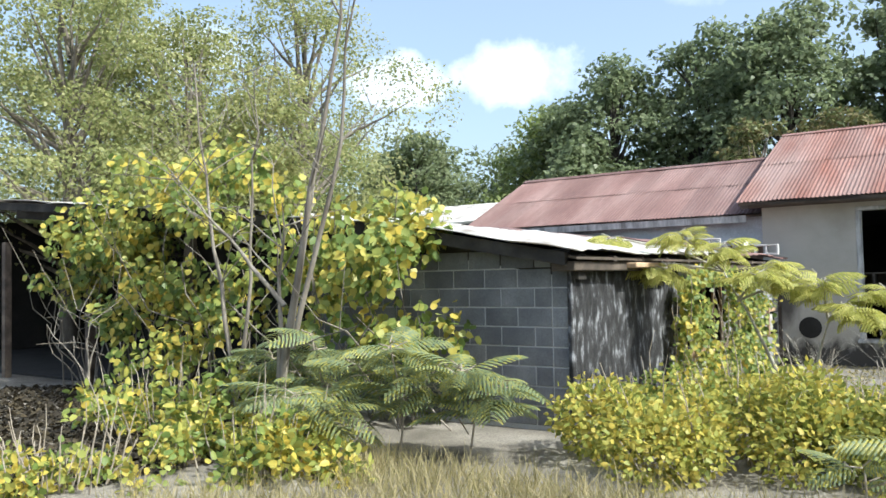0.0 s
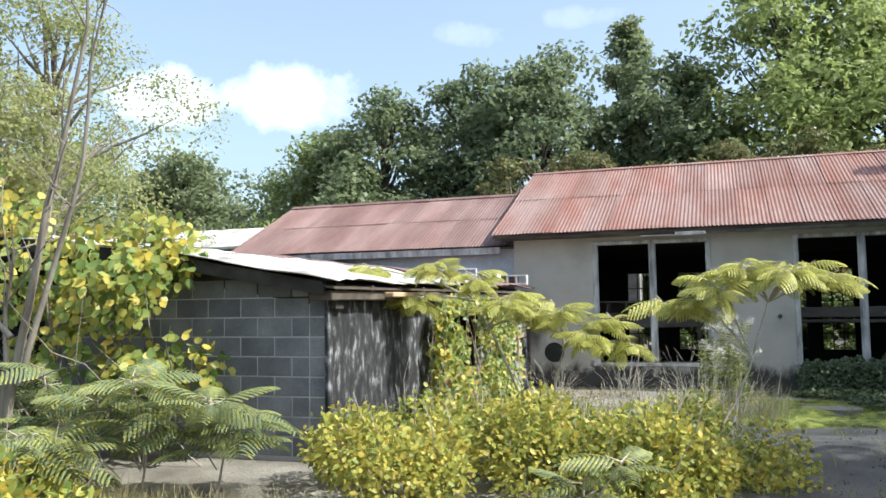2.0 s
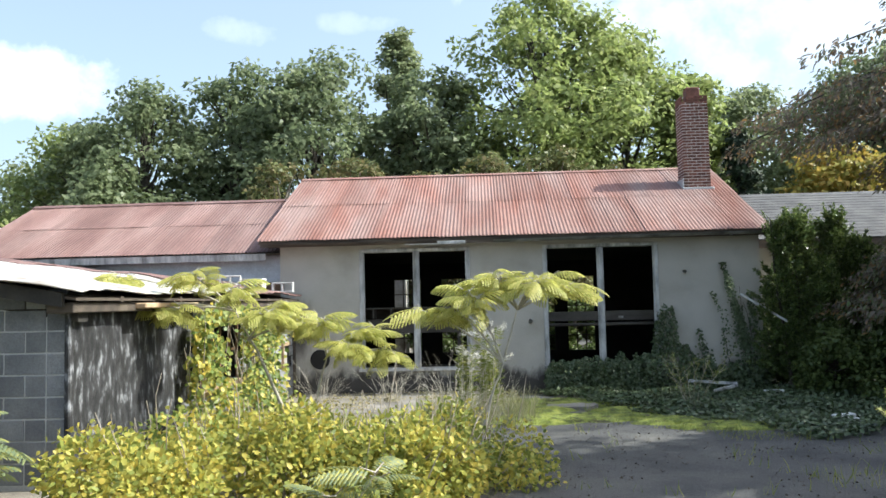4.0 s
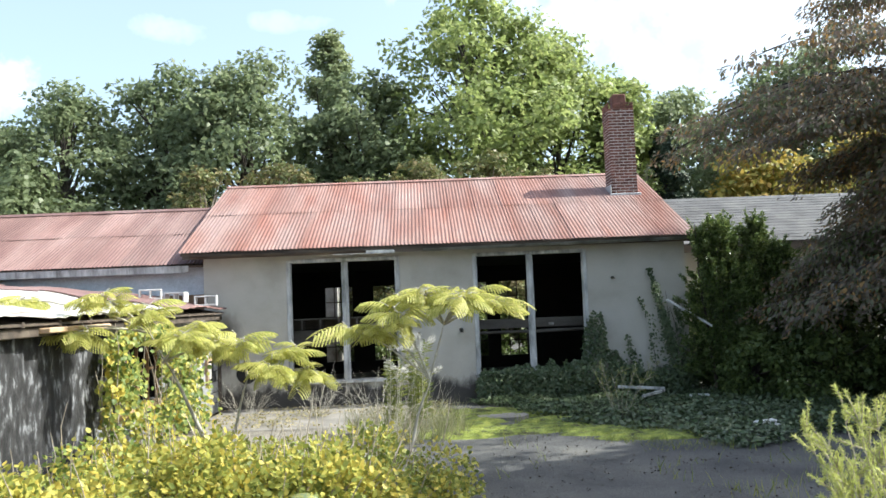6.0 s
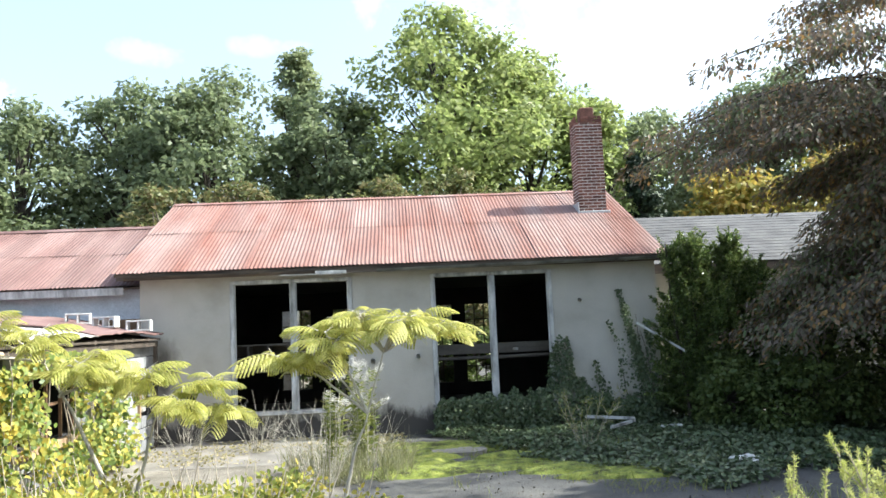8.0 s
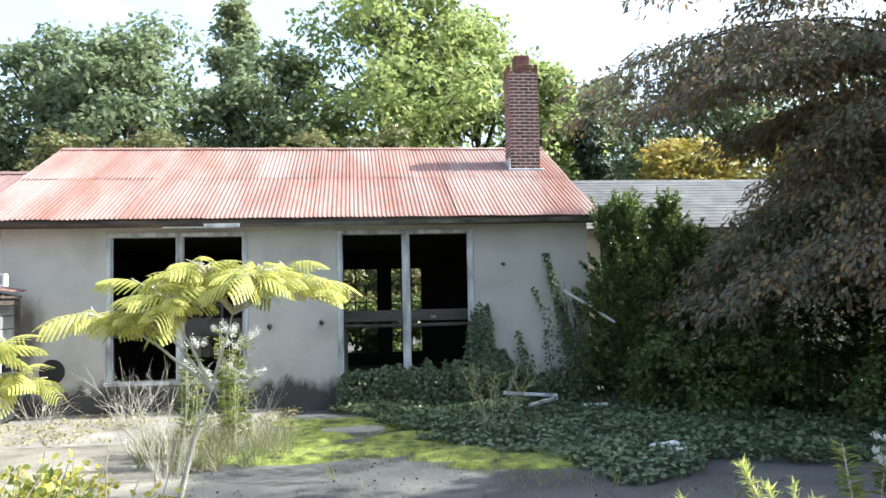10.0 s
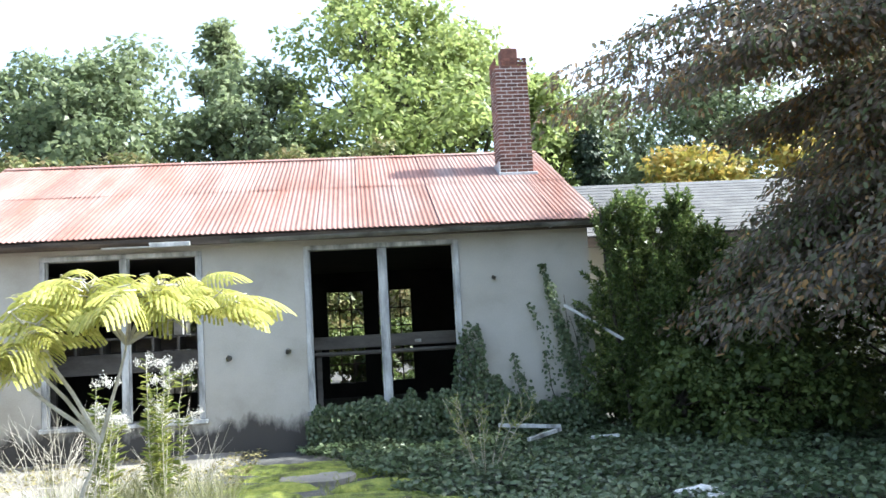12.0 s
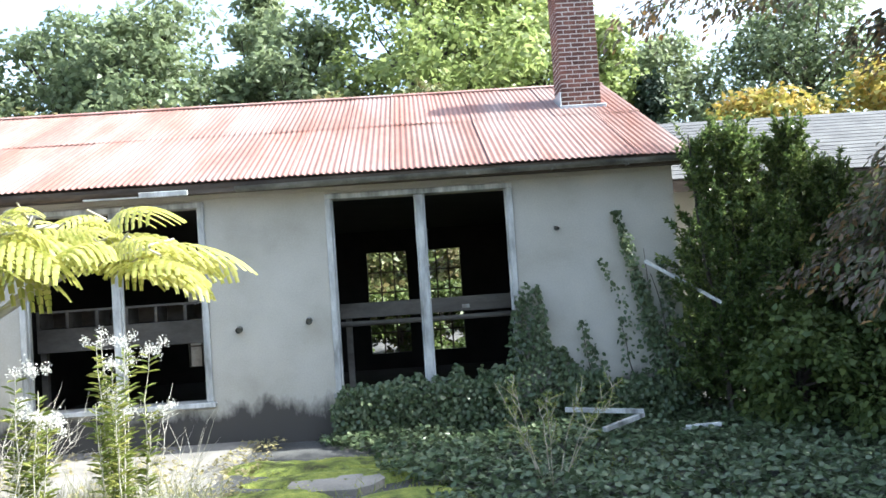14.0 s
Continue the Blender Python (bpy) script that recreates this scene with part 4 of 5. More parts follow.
# ---- trees and plants ----
def tree(name, base, height, width, material, seed, label, category="tree", lobes=34, count=7000, leaf=0.24, low=0.28, bark=M_BARK_DARK, flat=0.75, lean=(0, 0), conic=0.0, template=CLUMP):
    r = np.random.default_rng(seed)
    x, y = base
    z = float(ground_z(x, min(y, 50)))
    ob = thing(name, (x, y, z), label, category)
    top = np.array([lean[0], lean[1], height])
    lines = [(bent((0, 0, -0.1), top * 0.86, r, 0.1, 9), np.linspace(height * 0.02 + 0.03, 0.03, 9))]
    C, R = [], []
    for i in range(lobes):
        h = low + (1 - low) * ((i + 0.5) / lobes) ** 0.9
        s = (h - low) / (1 - low)
        prof = (1 - conic) * math.sin(math.pi * min(0.95, 0.27 + 0.70 * s)) ** 0.7 + conic * (1 - s)
        a, d = r.uniform(0, 2 * math.pi), width / 2 * prof * r.uniform(0.35, 0.95)
        c = np.array([math.cos(a) * d, math.sin(a) * d, height * h * 0.93]) + top * np.array([1, 1, 0]) * h
        C.append(c), R.append(width * r.uniform(0.11, 0.2) * (1.15 - 0.45 * s))
        stem = np.array([0, 0, height * h * r.uniform(0.55, 0.8)]) + top * np.array([1, 1, 0]) * h * 0.7
        lines.append((bent(stem, c, r, 0.12, 5), np.linspace(height * 0.006 + 0.012, 0.012, 5)))
    tubes("trunk", lines, bark, ob, 6)
    C, R = np.array(C), np.array(R)
    # tufts of leaves on the upper shell of each lobe, with hollows between
    per = 15
    TD = unit(rand_dirs(r, lobes * per) + np.array([0, 0, 0.3]))
    TC = np.repeat(C, per, 0) + TD * (np.repeat(R, per) * r.uniform(0.6, 1.05, lobes * per))[:, None] * np.array([1, 1, flat])
    TR = np.repeat(R, per) * r.uniform(0.32, 0.55, lobes * per)
    pick = r.choice(lobes * per, count, p=TR ** 2 / (TR ** 2).sum())
    d = unit(rand_dirs(r, count) + np.array([0, 0, 0.25]))
    P = TC[pick] + d * (TR[pick] * r.uniform(0.3, 1.1, count) ** 0.6)[:, None] * np.array([1, 1, 0.62])
    P[:, 2] = np.maximum(P[:, 2], 0.03)
    D = unit(d * np.array([1, 1, 0.2]) + r.normal(size=(count, 3)) * 0.55 - np.array([0, 0, 0.3]))
    N = unit(d * 0.7 + TD[pick] * 0.5 + r.normal(size=(count, 3)) * 0.45 + np.array([0, 0, 0.5]))
    leaves("crown", template, P, D, N, leaf * r.uniform(0.6, 1.35, count), leaf * 0.8 * r.uniform(0.6, 1.3, count), material, r, ob)
    return ob


OAK = "tall dark green broadleaf tree behind the buildings"
GREEN, PALE, GOLD = "tall bright green tree behind the roof", "pale green broadleaf tree in the far row", "golden orange autumn tree behind the shingle roof"
FAR = [
    ((-55, 30), 14, 14, L_FAR_OAK, OAK), ((-45, 27), 13, 13, L_FAR_BRIGHT, GREEN), ((-37, 31), 11.5, 11, L_FAR_PALE, PALE), ((-32.5, 25), 11.4, 9, L_FAR_PALE, PALE),
    ((-27.5, 31), 10.8, 10, L_FAR_PALE, PALE), ((-22.6, 26), 12.0, 8.5, L_FAR_BRIGHT, GREEN), ((-18.8, 25), 14.0, 8.5, L_FAR_OAK, OAK), ((-14.8, 27), 15.2, 9.0, L_FAR_OAK, OAK),
    ((-9.8, 25), 15.3, 9.5, L_FAR_OAK, OAK), ((-5.9, 29), 18.4, 4.2, L_FAR_PALE, "slender pale tree standing above the others"), ((-3.6, 25), 14.3, 8.0, L_FAR_OAK, OAK),
    ((2.4, 25), 18.8, 10.0, L_FAR_BRIGHT, GREEN), ((6.9, 28), 17.4, 9.5, L_FAR_BRIGHT, GREEN), ((10.2, 27), 14.2, 6.0, L_FAR_BRIGHT, GREEN), ((15.0, 34), 15.0, 9.0, L_FAR_PALE, PALE),
    ((15.6, 22), 8.9, 7.0, L_FAR_GOLD, GOLD), ((20.5, 20), 9.6, 7.5, L_FAR_GOLD, GOLD), ((22, 31), 16.5, 11, L_FAR_OAK, OAK), ((30, 26), 16, 12, L_FAR_OAK, OAK), ((40, 22), 16, 13, L_FAR_OAK, OAK),
]
for k, (pos, h, w, mt, lb) in enumerate(FAR):
    tree("tree", pos, h, w * 1.18, mt, 100 + k, lb, count=int(6000 + w * h * 115), leaf=0.31, lobes=70, low=0.05)
tree("spruce", (11.9, 25), 10.9, 4.2, L_SPRUCE, 140, "dark conical spruce behind the house", "spruce", lobes=60, count=11000, leaf=0.26, low=0.06, flat=0.35, conic=0.85)
for k, x in enumerate(np.arange(-8, 4.5, 2.3)):
    tree("shrub", (x, 10.4 + (k % 3) * 0.6), 6.9 + 0.35 * math.sin(k * 2.1), 4.0, L_BROWNISH, 160 + k, "browning shrub close behind the house", "shrub", lobes=34, count=9000, leaf=0.17, low=0.05, bark=M_BARK)
for k, (x, y) in enumerate(((-2.6, 9.0), (-1.5, 9.3), (-0.4, 8.9), (0.6, 9.2), (1.6, 8.9), (2.6, 9.3))):
    tree("shrub", (x, y), 1.7 + 0.2 * (k % 3), 1.9, L_BUSH, 170 + k * 7, "low brown-green scrub behind the house", "shrub", lobes=20, count=2600, leaf=0.12, low=0.03, bark=M_BARK)
# a tree beyond the yard's edge, whose shade falls across the drive
tree("tree", (11.0, -7.9), 13.5, 6.4, L_FAR_OAK, 175, "dark broadleaf tree at the yard edge shading the drive", count=24000, leaf=0.21, lobes=50, low=0.12)
AIRY = "airy thin-leaved tree with grey branches above the shed"
for k, (pos, h, w) in enumerate((((-18.8, -3.0), 9.0, 6.5), ((-21.0, -5.0), 10.5, 8.0), ((-19.0, 1.5), 11.5, 8.0), ((-25.5, -1.5), 12.0, 9.0))):
    tree("locust_tree", pos, h, w, L_AIRY, 180 + k, AIRY, count=25000, leaf=0.115, lobes=50, bark=M_BARK, low=0.22)


def draping_tree(base, seed):
    """Broad bronze tree: tiers of arching limbs, each carrying flat sprays whose leaves hang over the rim."""
    r = np.random.default_rng(seed)
    x, y = base
    ob = thing("dogwood_tree", (x, y, float(ground_z(x, y))), "broad bronze and dark green tree drooping to the ivy", "tree")
    tubes("trunk", [(bent((0, 0, -0.1), (0.2, 0.1, 8.2), r, 0.08, 9), np.linspace(0.2, 0.03, 9))], M_BARK_DARK, ob, 8)
    limbs = []
    for tip_z, reach, n in ((1.55, 4.1, 15), (2.15, 3.7, 14), (2.8, 3.1, 14), (3.5, 2.9, 14), (4.3, 3.0, 12), (5.1, 3.3, 9), (6.0, 3.0, 8), (6.9, 2.7, 7), (7.8, 2.0, 5)):
        for i in range(n):
            a = 2 * math.pi * (i + r.uniform(-0.35, 0.35)) / n + tip_z * 1.7
            limbs.append((a, reach * r.uniform(0.78, 1.05), tip_z + r.normal() * 0.27))
    for i in range(9):
        limbs.append((math.pi + r.uniform(-0.42, 0.4), r.uniform(3.9, 5.6), r.uniform(4.2, 5.3)))
    lines, P, D, N = [], [], [], []
    for a, reach, z in limbs:
        out = np.array([math.cos(a), math.sin(a), 0])
        side = np.array([-out[1], out[0], 0])
        line = bent(np.array([0.05, 0, min(7.9, z * 0.9 + 0.55)]), out * reach + np.array([0, 0, z]), r, 0.05, 11, sag=0.12)
        tubes("limb", [(line, np.linspace(0.03, 0.005, 11))], M_BARK_DARK, ob, 5)
        for k, size in ((4, 0.40), (5, 0.46), (6, 0.52), (7, 0.56), (8, 0.56), (9, 0.50), (10, 0.42)):
            size *= 1.0 if z < 4.7 else 0.85
            m = int((760 if z < 4.7 else 850) * size * size)
            off = r.normal() * 0.28
            c = line[k] + side * off + np.array([0, 0, -0.12 * abs(off)])
            lines.append((np.array([line[k - 1], (line[k] + c) / 2, c]), [0.01, 0.007, 0.004]))
            ang, rad = r.uniform(0, 2 * math.pi, m), np.sqrt(r.uniform(0, 1, m))
            u, w = np.cos(ang) * rad * size, np.sin(ang) * rad * size * 1.15
            drop = -0.30 * (rad * size) ** 1.6 - 0.18 * np.maximum(u, 0) + np.where(rad > 0.8, -np.abs(r.normal(size=m)) * 0.09, 0) + r.normal(size=m) * 0.07
            P.append(c + out * u[:, None] + side * w[:, None] + np.array([0, 0, 1.0]) * drop[:, None])
            D.append(unit(out * (0.35 + u)[:, None] + side * w[:, None] * 0.9 + np.array([0, 0, -0.5]) + r.normal(size=(m, 3)) * 0.28))
            N.append(unit(out * 0.35 + np.array([0, 0, 0.85]) + r.normal(size=(m, 3)) * 0.3))
    tubes("twig", lines, M_BARK_DARK, ob, 5)["kind"] = "stuff"
    P, D, N = np.concatenate(P), np.concatenate(D), np.concatenate(N)
    n = len(P)
    leaves("crown", OVAL, P, D, N, r.uniform(0.07, 0.12, n), r.uniform(0.045, 0.07, n), L_COPPER, r, ob)
    return ob


draping_tree((8.75, -2.9), 7)


def evergreen(base, spires, seed, label):
    """Yew-like shrub: pointed spires of upswept shoots set with short flat needles."""
    r = np.random.default_rng(seed)
    x, y = base
    ob = thing("evergreen_shrub", (x, y, float(ground_z(x, y))), label, "shrub")
    lines, P, D, N = [], [], [], []
    for dx, dy, h, w, n in spires:
        axis = np.array([dx, dy, 0])
        lines.append((bent(axis * 0.5 + np.array([0, 0, -0.05]), axis + np.array([0, 0, h * 0.95]), r, 0.05, 8), np.linspace(0.04, 0.008, 8)))
        for i in range(n):
            s = r.uniform(0.04, 1.0) ** 0.8
            half = w / 2 * (1.0 - s) ** 0.75 * (0.75 + 0.5 * noise.noise(Vector((dx * 3 + s * 4, i * 0.02, seed))) + 0.25)
            a = r.uniform(0, 2 * math.pi)
            out = np.array([math.cos(a), math.sin(a), 0])
            root = axis + out * half * r.uniform(0.45, 0.95) + np.array([0, 0, h * s * 0.93])
            tip = root + unit(out * 0.75 + np.array([0, 0, 0.5 + s]) + r.normal(size=3) * 0.25) * r.uniform(0.14, 0.44)
            lines.append((np.array([root, (root + tip) / 2, tip]), [0.006, 0.004, 0.002]))
            m = 42
            t = r.uniform(0, 1.05, m)[:, None]
            P.append(root + (tip - root) * t)
            way = unit(tip - root)
            D.append(unit(rand_dirs(r, m) + way * 0.8))
            N.append(unit(rand_dirs(r, m) + np.array([0, 0, 0.7])))
    tubes("woody_stem", lines, M_BARK_DARK, ob, 4)
    P, D, N = map(np.concatenate, (P, D, N))
    leaves("foliage", CLUMP, P, D, N, r.uniform(0.045, 0.09, len(P)), r.uniform(0.024, 0.042, len(P)), L_YEW, r, ob)


evergreen((4.8, -0.5), [(0, 0, 3.45, 1.35, 360), (0.35, -0.3, 2.5, 1.3, 200), (-0.4, -0.05, 3.35, 0.8, 200), (0.3, 0.2, 3.2, 0.9, 160)], 200, "dark evergreen shrub leaning over the house corner")
evergreen((5.55, -0.35), [(0, 0, 3.45, 1.2, 330), (0.45, -0.2, 2.9, 1.3, 240), (-0.3, -0.5, 2.2, 1.3, 200), (0.85, -0.5, 2.4, 1.3, 200), (0.3, 0.3, 3.2, 1.0, 160)], 201, "pointed dark evergreen shrub crowding the house corner")
evergreen((6.2, 0.3), [(0, 0, 2.9, 1.5, 260), (0.7, -0.4, 2.4, 1.4, 200), (-1.25, 0.4, 2.3, 1.2, 200)], 202, "dark evergreen shrub below the shingle roof")
LOW = "low dark shrub under the bronze tree"
for k, (pos, h, w, n) in enumerate((((4.95, -1.5), 1.25, 1.3, 4500), ((4.7, 0.3), 1.1, 0.9, 2500), ((6.0, -2.2), 1.35, 2.2, 8000), ((7.2, -4.4), 1.2, 2.4, 7000), ((6.7, -0.9), 2.2, 2.2, 8000), ((8.3, -1.2), 2.4, 2.6, 8000), ((9.6, -3.6), 1.8, 2.8, 8000), ((8.4, -3.9), 1.5, 2.2, 7000))):
    tree("shrub", pos, h, w, L_BUSH, 210 + k, LOW, "shrub", lobes=34, count=n, leaf=0.09, low=0.04, flat=0.9)


def mound(name, centre, radii, count, leaf, material, seed, label, template=OVAL, category="shrub", shell=0.55, sticks=60, stick_mat=M_TWIG, kind="", up=0.4):
    """A leafy mound: twigs from the ground and leaves through its outer shell."""
    r = np.random.default_rng(seed)
    x, y = centre
    z0 = float(ground_z(x, y))
    ob = thing(name, (x, y, z0), label, category, kind=kind)
    bumps_n = 26
    ba = r.uniform(0, 2 * math.pi, bumps_n)
    bd = np.sqrt(r.uniform(0, 0.85, bumps_n))
    BC = np.stack([np.cos(ba) * bd * radii[0], np.sin(ba) * bd * radii[1], radii[2] * np.sqrt(1 - bd ** 2) * r.uniform(0.2, 0.92, bumps_n)], -1)
    BR = np.minimum(radii[0], radii[1]) * r.uniform(0.14, 0.4, bumps_n)
    lines = []
    for i in range(sticks):
        c = BC[r.integers(bumps_n)] + r.normal(size=3) * 0.15
        c[2] = max(0.15, c[2] + r.uniform(0, 0.42))
        lines.append((bent((c[0] * 0.75, c[1] * 0.75, -0.05), c, r, 0.16, 5), np.linspace(0.009, 0.003, 5)))
    tubes("woody_stem", lines, stick_mat, ob, 4)
    k = r.choice(bumps_n, count, p=BR ** 2 / (BR ** 2).sum())
    d = rand_dirs(r, count)
    P = BC[k] + d * (BR[k] * r.uniform(shell, 1.1, count))[:, None] * np.array([1, 1, 0.8])
    P[:, 2] = np.abs(P[:, 2]) + 0.01
    D = unit(d + r.normal(size=(count, 3)) * 0.7)
    N = unit(d * 0.6 + np.array([0, 0, up]) + r.normal(size=(count, 3)) * 0.55)
    leaves("foliage", template, P, D, N, leaf * r.uniform(0.65, 1.3, count), leaf * r.uniform(0.6, 0.85, count), material, r, ob)
    return ob


YB = "sprawling shrub of small yellowing leaves over the yard edge"
mound("yellow_shrub", (-3.0, -9.6), (1.8, 1.1, 0.70), 13000, 0.052, L_YELLOW, 31, YB, ROUND)
mound("yellow_shrub", (-1.75, -8.6), (0.95, 0.9, 0.60), 6500, 0.05, L_YELLOW, 32, YB, ROUND)
mound("yellow_shrub", (-3.6, -7.6), (1.3, 0.8, 0.55), 6200, 0.05, L_YELLOW, 33, YB, ROUND)


GB = "tangled low shrub of green and yellow leaves among twigs"
mound("tangled_shrub", (-8.4, -11.3), (1.5, 0.8, 0.75), 1300, 0.085, L_VINE, 34, GB, ROUND, sticks=70)
mound("tangled_shrub", (-6.5, -11.9), (1.1, 0.6, 0.45), 2000, 0.07, L_VINE, 35, GB, ROUND, sticks=50)
mound("tangled_shrub", (-7.4, -13.0), (1.2, 0.5, 0.2), 700, 0.07, L_VINE, 39, GB, ROUND, sticks=60)


mound("tangled_shrub", (-2.3, -8.9), (1.5, 0.8, 0.62), 3200, 0.055, L_WEED, 40, "green weeds woven through the yellowing shrub", OVAL, sticks=80)
mound("tangled_shrub", (-4.3, -8.2), (0.7, 0.7, 0.6), 1500, 0.06, L_VINE, 41, "green weeds woven through the yellowing shrub", ROUND, sticks=40)


# feathery fronds: rows of narrow leaflets on paired side stalks
def frond_template(pairs=9, steps=6, side=0.36, wide=0.05, hang=0.4, arch=0.35):
    """Fingers of close-set leaflets in pairs along a stalk, each finger toothed, tapering and drooping."""
    V, F = [], []
    for i in range(pairs):
        s = 0.14 + 0.84 * i / (pairs - 1)
        reach = side * math.sin(math.pi * (0.26 + 0.56 * i / (pairs - 1))) ** 0.8
        for sg in (-1, 1):
            base = np.array([s * (1 - 0.1 * s), 0, -arch * s * s])
            way = unit(np.array([0.5, sg * 0.85, -0.12]))
            across = unit(np.array([-way[1], way[0], 0.0]))
            for j in range(steps):
                q0, q1 = j / steps, (j + 1) / steps
                w = wide * math.sin(math.pi * (0.22 + 0.68 * (q0 + q1) / 2)) ** 0.7
                c0 = base + way * reach * q0 + np.array([0, 0, -hang * reach * q0 * q0])
                c1 = base + way * reach * q1 + np.array([0, 0, -hang * reach * q1 * q1])
                for sd in (-1, 1):
                    rim = across * sd * w + np.array([0, 0, -0.25 * w])
                    b = len(V)
                    V += [c0, c1, c0 + (c1 - c0) * 1.05 + rim * 0.88, c0 + (c1 - c0) * 0.18 + rim]
                    F.append((b, b + 1, b + 2, b + 3))
    return np.array(V), np.array(F)


FROND = frond_template(8, 6, 0.48, 0.042, 0.8, 0.42)
FROND_FINE = frond_template(11, 5, 0.34, 0.026, 0.45, 0.35)


def fronds(name, P, D, length, material, parent, r, template=FROND):
    n = len(P)
    T, F = template
    D = unit(D)
    up = np.array([0, 0, 1.0]) + r.normal(size=(n, 3)) * 0.22
    S = unit(np.cross(up, D))
    U = np.cross(D, S)
    L = np.broadcast_to(length, (n,))[:, None, None]
    V = P[:, None] + L * (T[None, :, 0:1] * D[:, None] + T[None, :, 1:2] * S[:, None] + T[None, :, 2:3] * U[:, None])
    faces = (F[None] + (np.arange(n) * len(T))[:, None, None]).reshape(-1, 4)
    return part_mesh(name, arrays_mesh(name, V.reshape(-1, 3), faces), material, parent)


def mimosa(base, forks, seed, label, per=11, length=(0.22, 0.40), material=L_MIMOSA, bark=M_TWIG_PALE, template=FROND, trunk_r=0.03):
    """A small feathery tree: stems to each fork, fronds arching out at its end. forks: (from height along the trunk, tip offset)."""
    r = np.random.default_rng(seed)
    x, y = base
    ob = thing("mimosa_tree", (x, y, float(ground_z(x, y))), label, "small tree")
    lines, P, D = [], [], []
    for root, tip in forks:
        root, tip = np.array(root, float), np.array(tip, float)
        line = bent(root, tip, r, 0.07, 7, sag=0.05)
        lines.append((line, np.linspace(trunk_r if root[2] < 0.1 else trunk_r * 0.55, 0.007, 7)))
        if trunk_r > 0.02 and (root[2] < 0 or any(np.allclose(tip, f[0]) for f in forks)):
            continue
        tw = unit(tip - root)
        for i in range(per):
            a = 2 * math.pi * (i + r.uniform(-0.3, 0.3)) / per
            way = np.array([math.cos(a), math.sin(a), r.uniform(-0.2, 0.55)]) + tw * 0.2
            t = r.uniform(0.72, 1.0)
            P.append(line[min(6, int(t * 6 + 0.5))] + r.normal(size=3) * 0.03)
            D.append(way)
            lines.append(([P[-1], P[-1] + unit(way) * 0.12], [0.006, 0.004]))
    tubes("woody_stem", lines, bark, ob, 6)
    P, D = np.array(P), np.array(D)
    fronds("foliage", P, D, r.uniform(*length, len(P)), material, ob, r, template)
    return ob


MIM = "small mimosa tree with feathery yellow-green fronds"
mimosa((-1.3, -6.15), [((0, 0, -0.05), (0.3, -0.1, 0.95)), ((0.3, -0.1, 0.95), (0.5, -0.15, 1.6)), ((0.3, -0.1, 0.95), (-0.35, -0.2, 1.75)), ((0.5, -0.15, 1.6), (0.8, -0.35, 2.0)), ((0.5, -0.15, 1.6), (0.25, -0.3, 2.04)),
                        ((0.5, -0.15, 1.6), (1.2, -0.3, 1.84)), ((0.3, -0.1, 0.95), (-0.05, -0.55, 1.84)), ((0.5, -0.15, 1.6), (0.95, 0.1, 1.98)), ((0.5, -0.15, 1.6), (0.65, -0.6, 1.92)), ((0.3, -0.1, 0.95), (-0.7, -0.1, 1.62)), ((0.5, -0.15, 1.6), (0.0, 0.05, 2.0))], 41, MIM, per=13)
mimosa((-3.45, -6.6), [((0, 0, -0.05), (-0.75, -0.1, 1.65)), ((0.05, 0.02, -0.05), (0.35, -0.1, 1.1)), ((-0.75, -0.1, 1.65), (-1.6, -0.3, 2.0)), ((-0.75, -0.1, 1.65), (-1.1, -0.5, 2.05)), ((-0.6, -0.1, 1.3), (-0.2, -0.2, 1.75)),
                       ((0.35, -0.1, 1.1), (0.9, -0.2, 1.35)), ((0.35, -0.1, 1.1), (0.35, -0.4, 1.55)), ((-0.75, -0.1, 1.65), (-0.6, -0.5, 1.9)), ((-1.6, -0.3, 2.0), (-2.15, -0.4, 2.05)), ((0.35, -0.1, 1.1), (1.2, -0.2, 1.1)), ((-0.6, -0.1, 1.3), (-0.2, -0.6, 1.6)), ((-0.75, -0.1, 1.65), (-1.4, -0.7, 1.7)), ((-0.75, -0.1, 1.65), (-1.9, -0.6, 1.75)), ((0.35, -0.1, 1.1), (0.7, -0.5, 1.25)), ((-0.6, -0.1, 1.3), (0.1, -0.3, 1.5))], 42, MIM + " by the shed wall", per=17, length=(0.2, 0.33))
FEA = "young feathery blue-green sapling among dry weeds"
for k, (bx, by, s) in enumerate(((-6.9, -10.6, 1.0), (-5.9, -10.7, 1.05), (-5.3, -10.5, 0.85), (-7.7, -10.4, 0.9), (-6.4, -11.3, 0.6))):
    f = [((0, 0, -0.05), (0.1, 0, 0.55 * s)), ((0, 0, 0.2), (-0.35 * s, -0.1, 0.75 * s)), ((0.05, 0, 0.3), (0.4 * s, 0.1, 0.8 * s)), ((0.05, 0, 0.3), (0.05, -0.2, 0.95 * s))]
    mimosa((bx, by), f, 50 + k, FEA, per=9, length=(0.38, 0.58), material=L_FERN, bark=M_TWIG, template=FROND_FINE, trunk_r=0.012)
mimosa((-2.2, -10.9), [((0, 0, -0.05), (0.0, 0, 0.35)), ((0, 0, 0.1), (0.25, 0, 0.5))], 58, FEA, per=5, length=(0.3, 0.45), material=L_FERN, bark=M_TWIG, template=FROND_FINE, trunk_r=0.01)


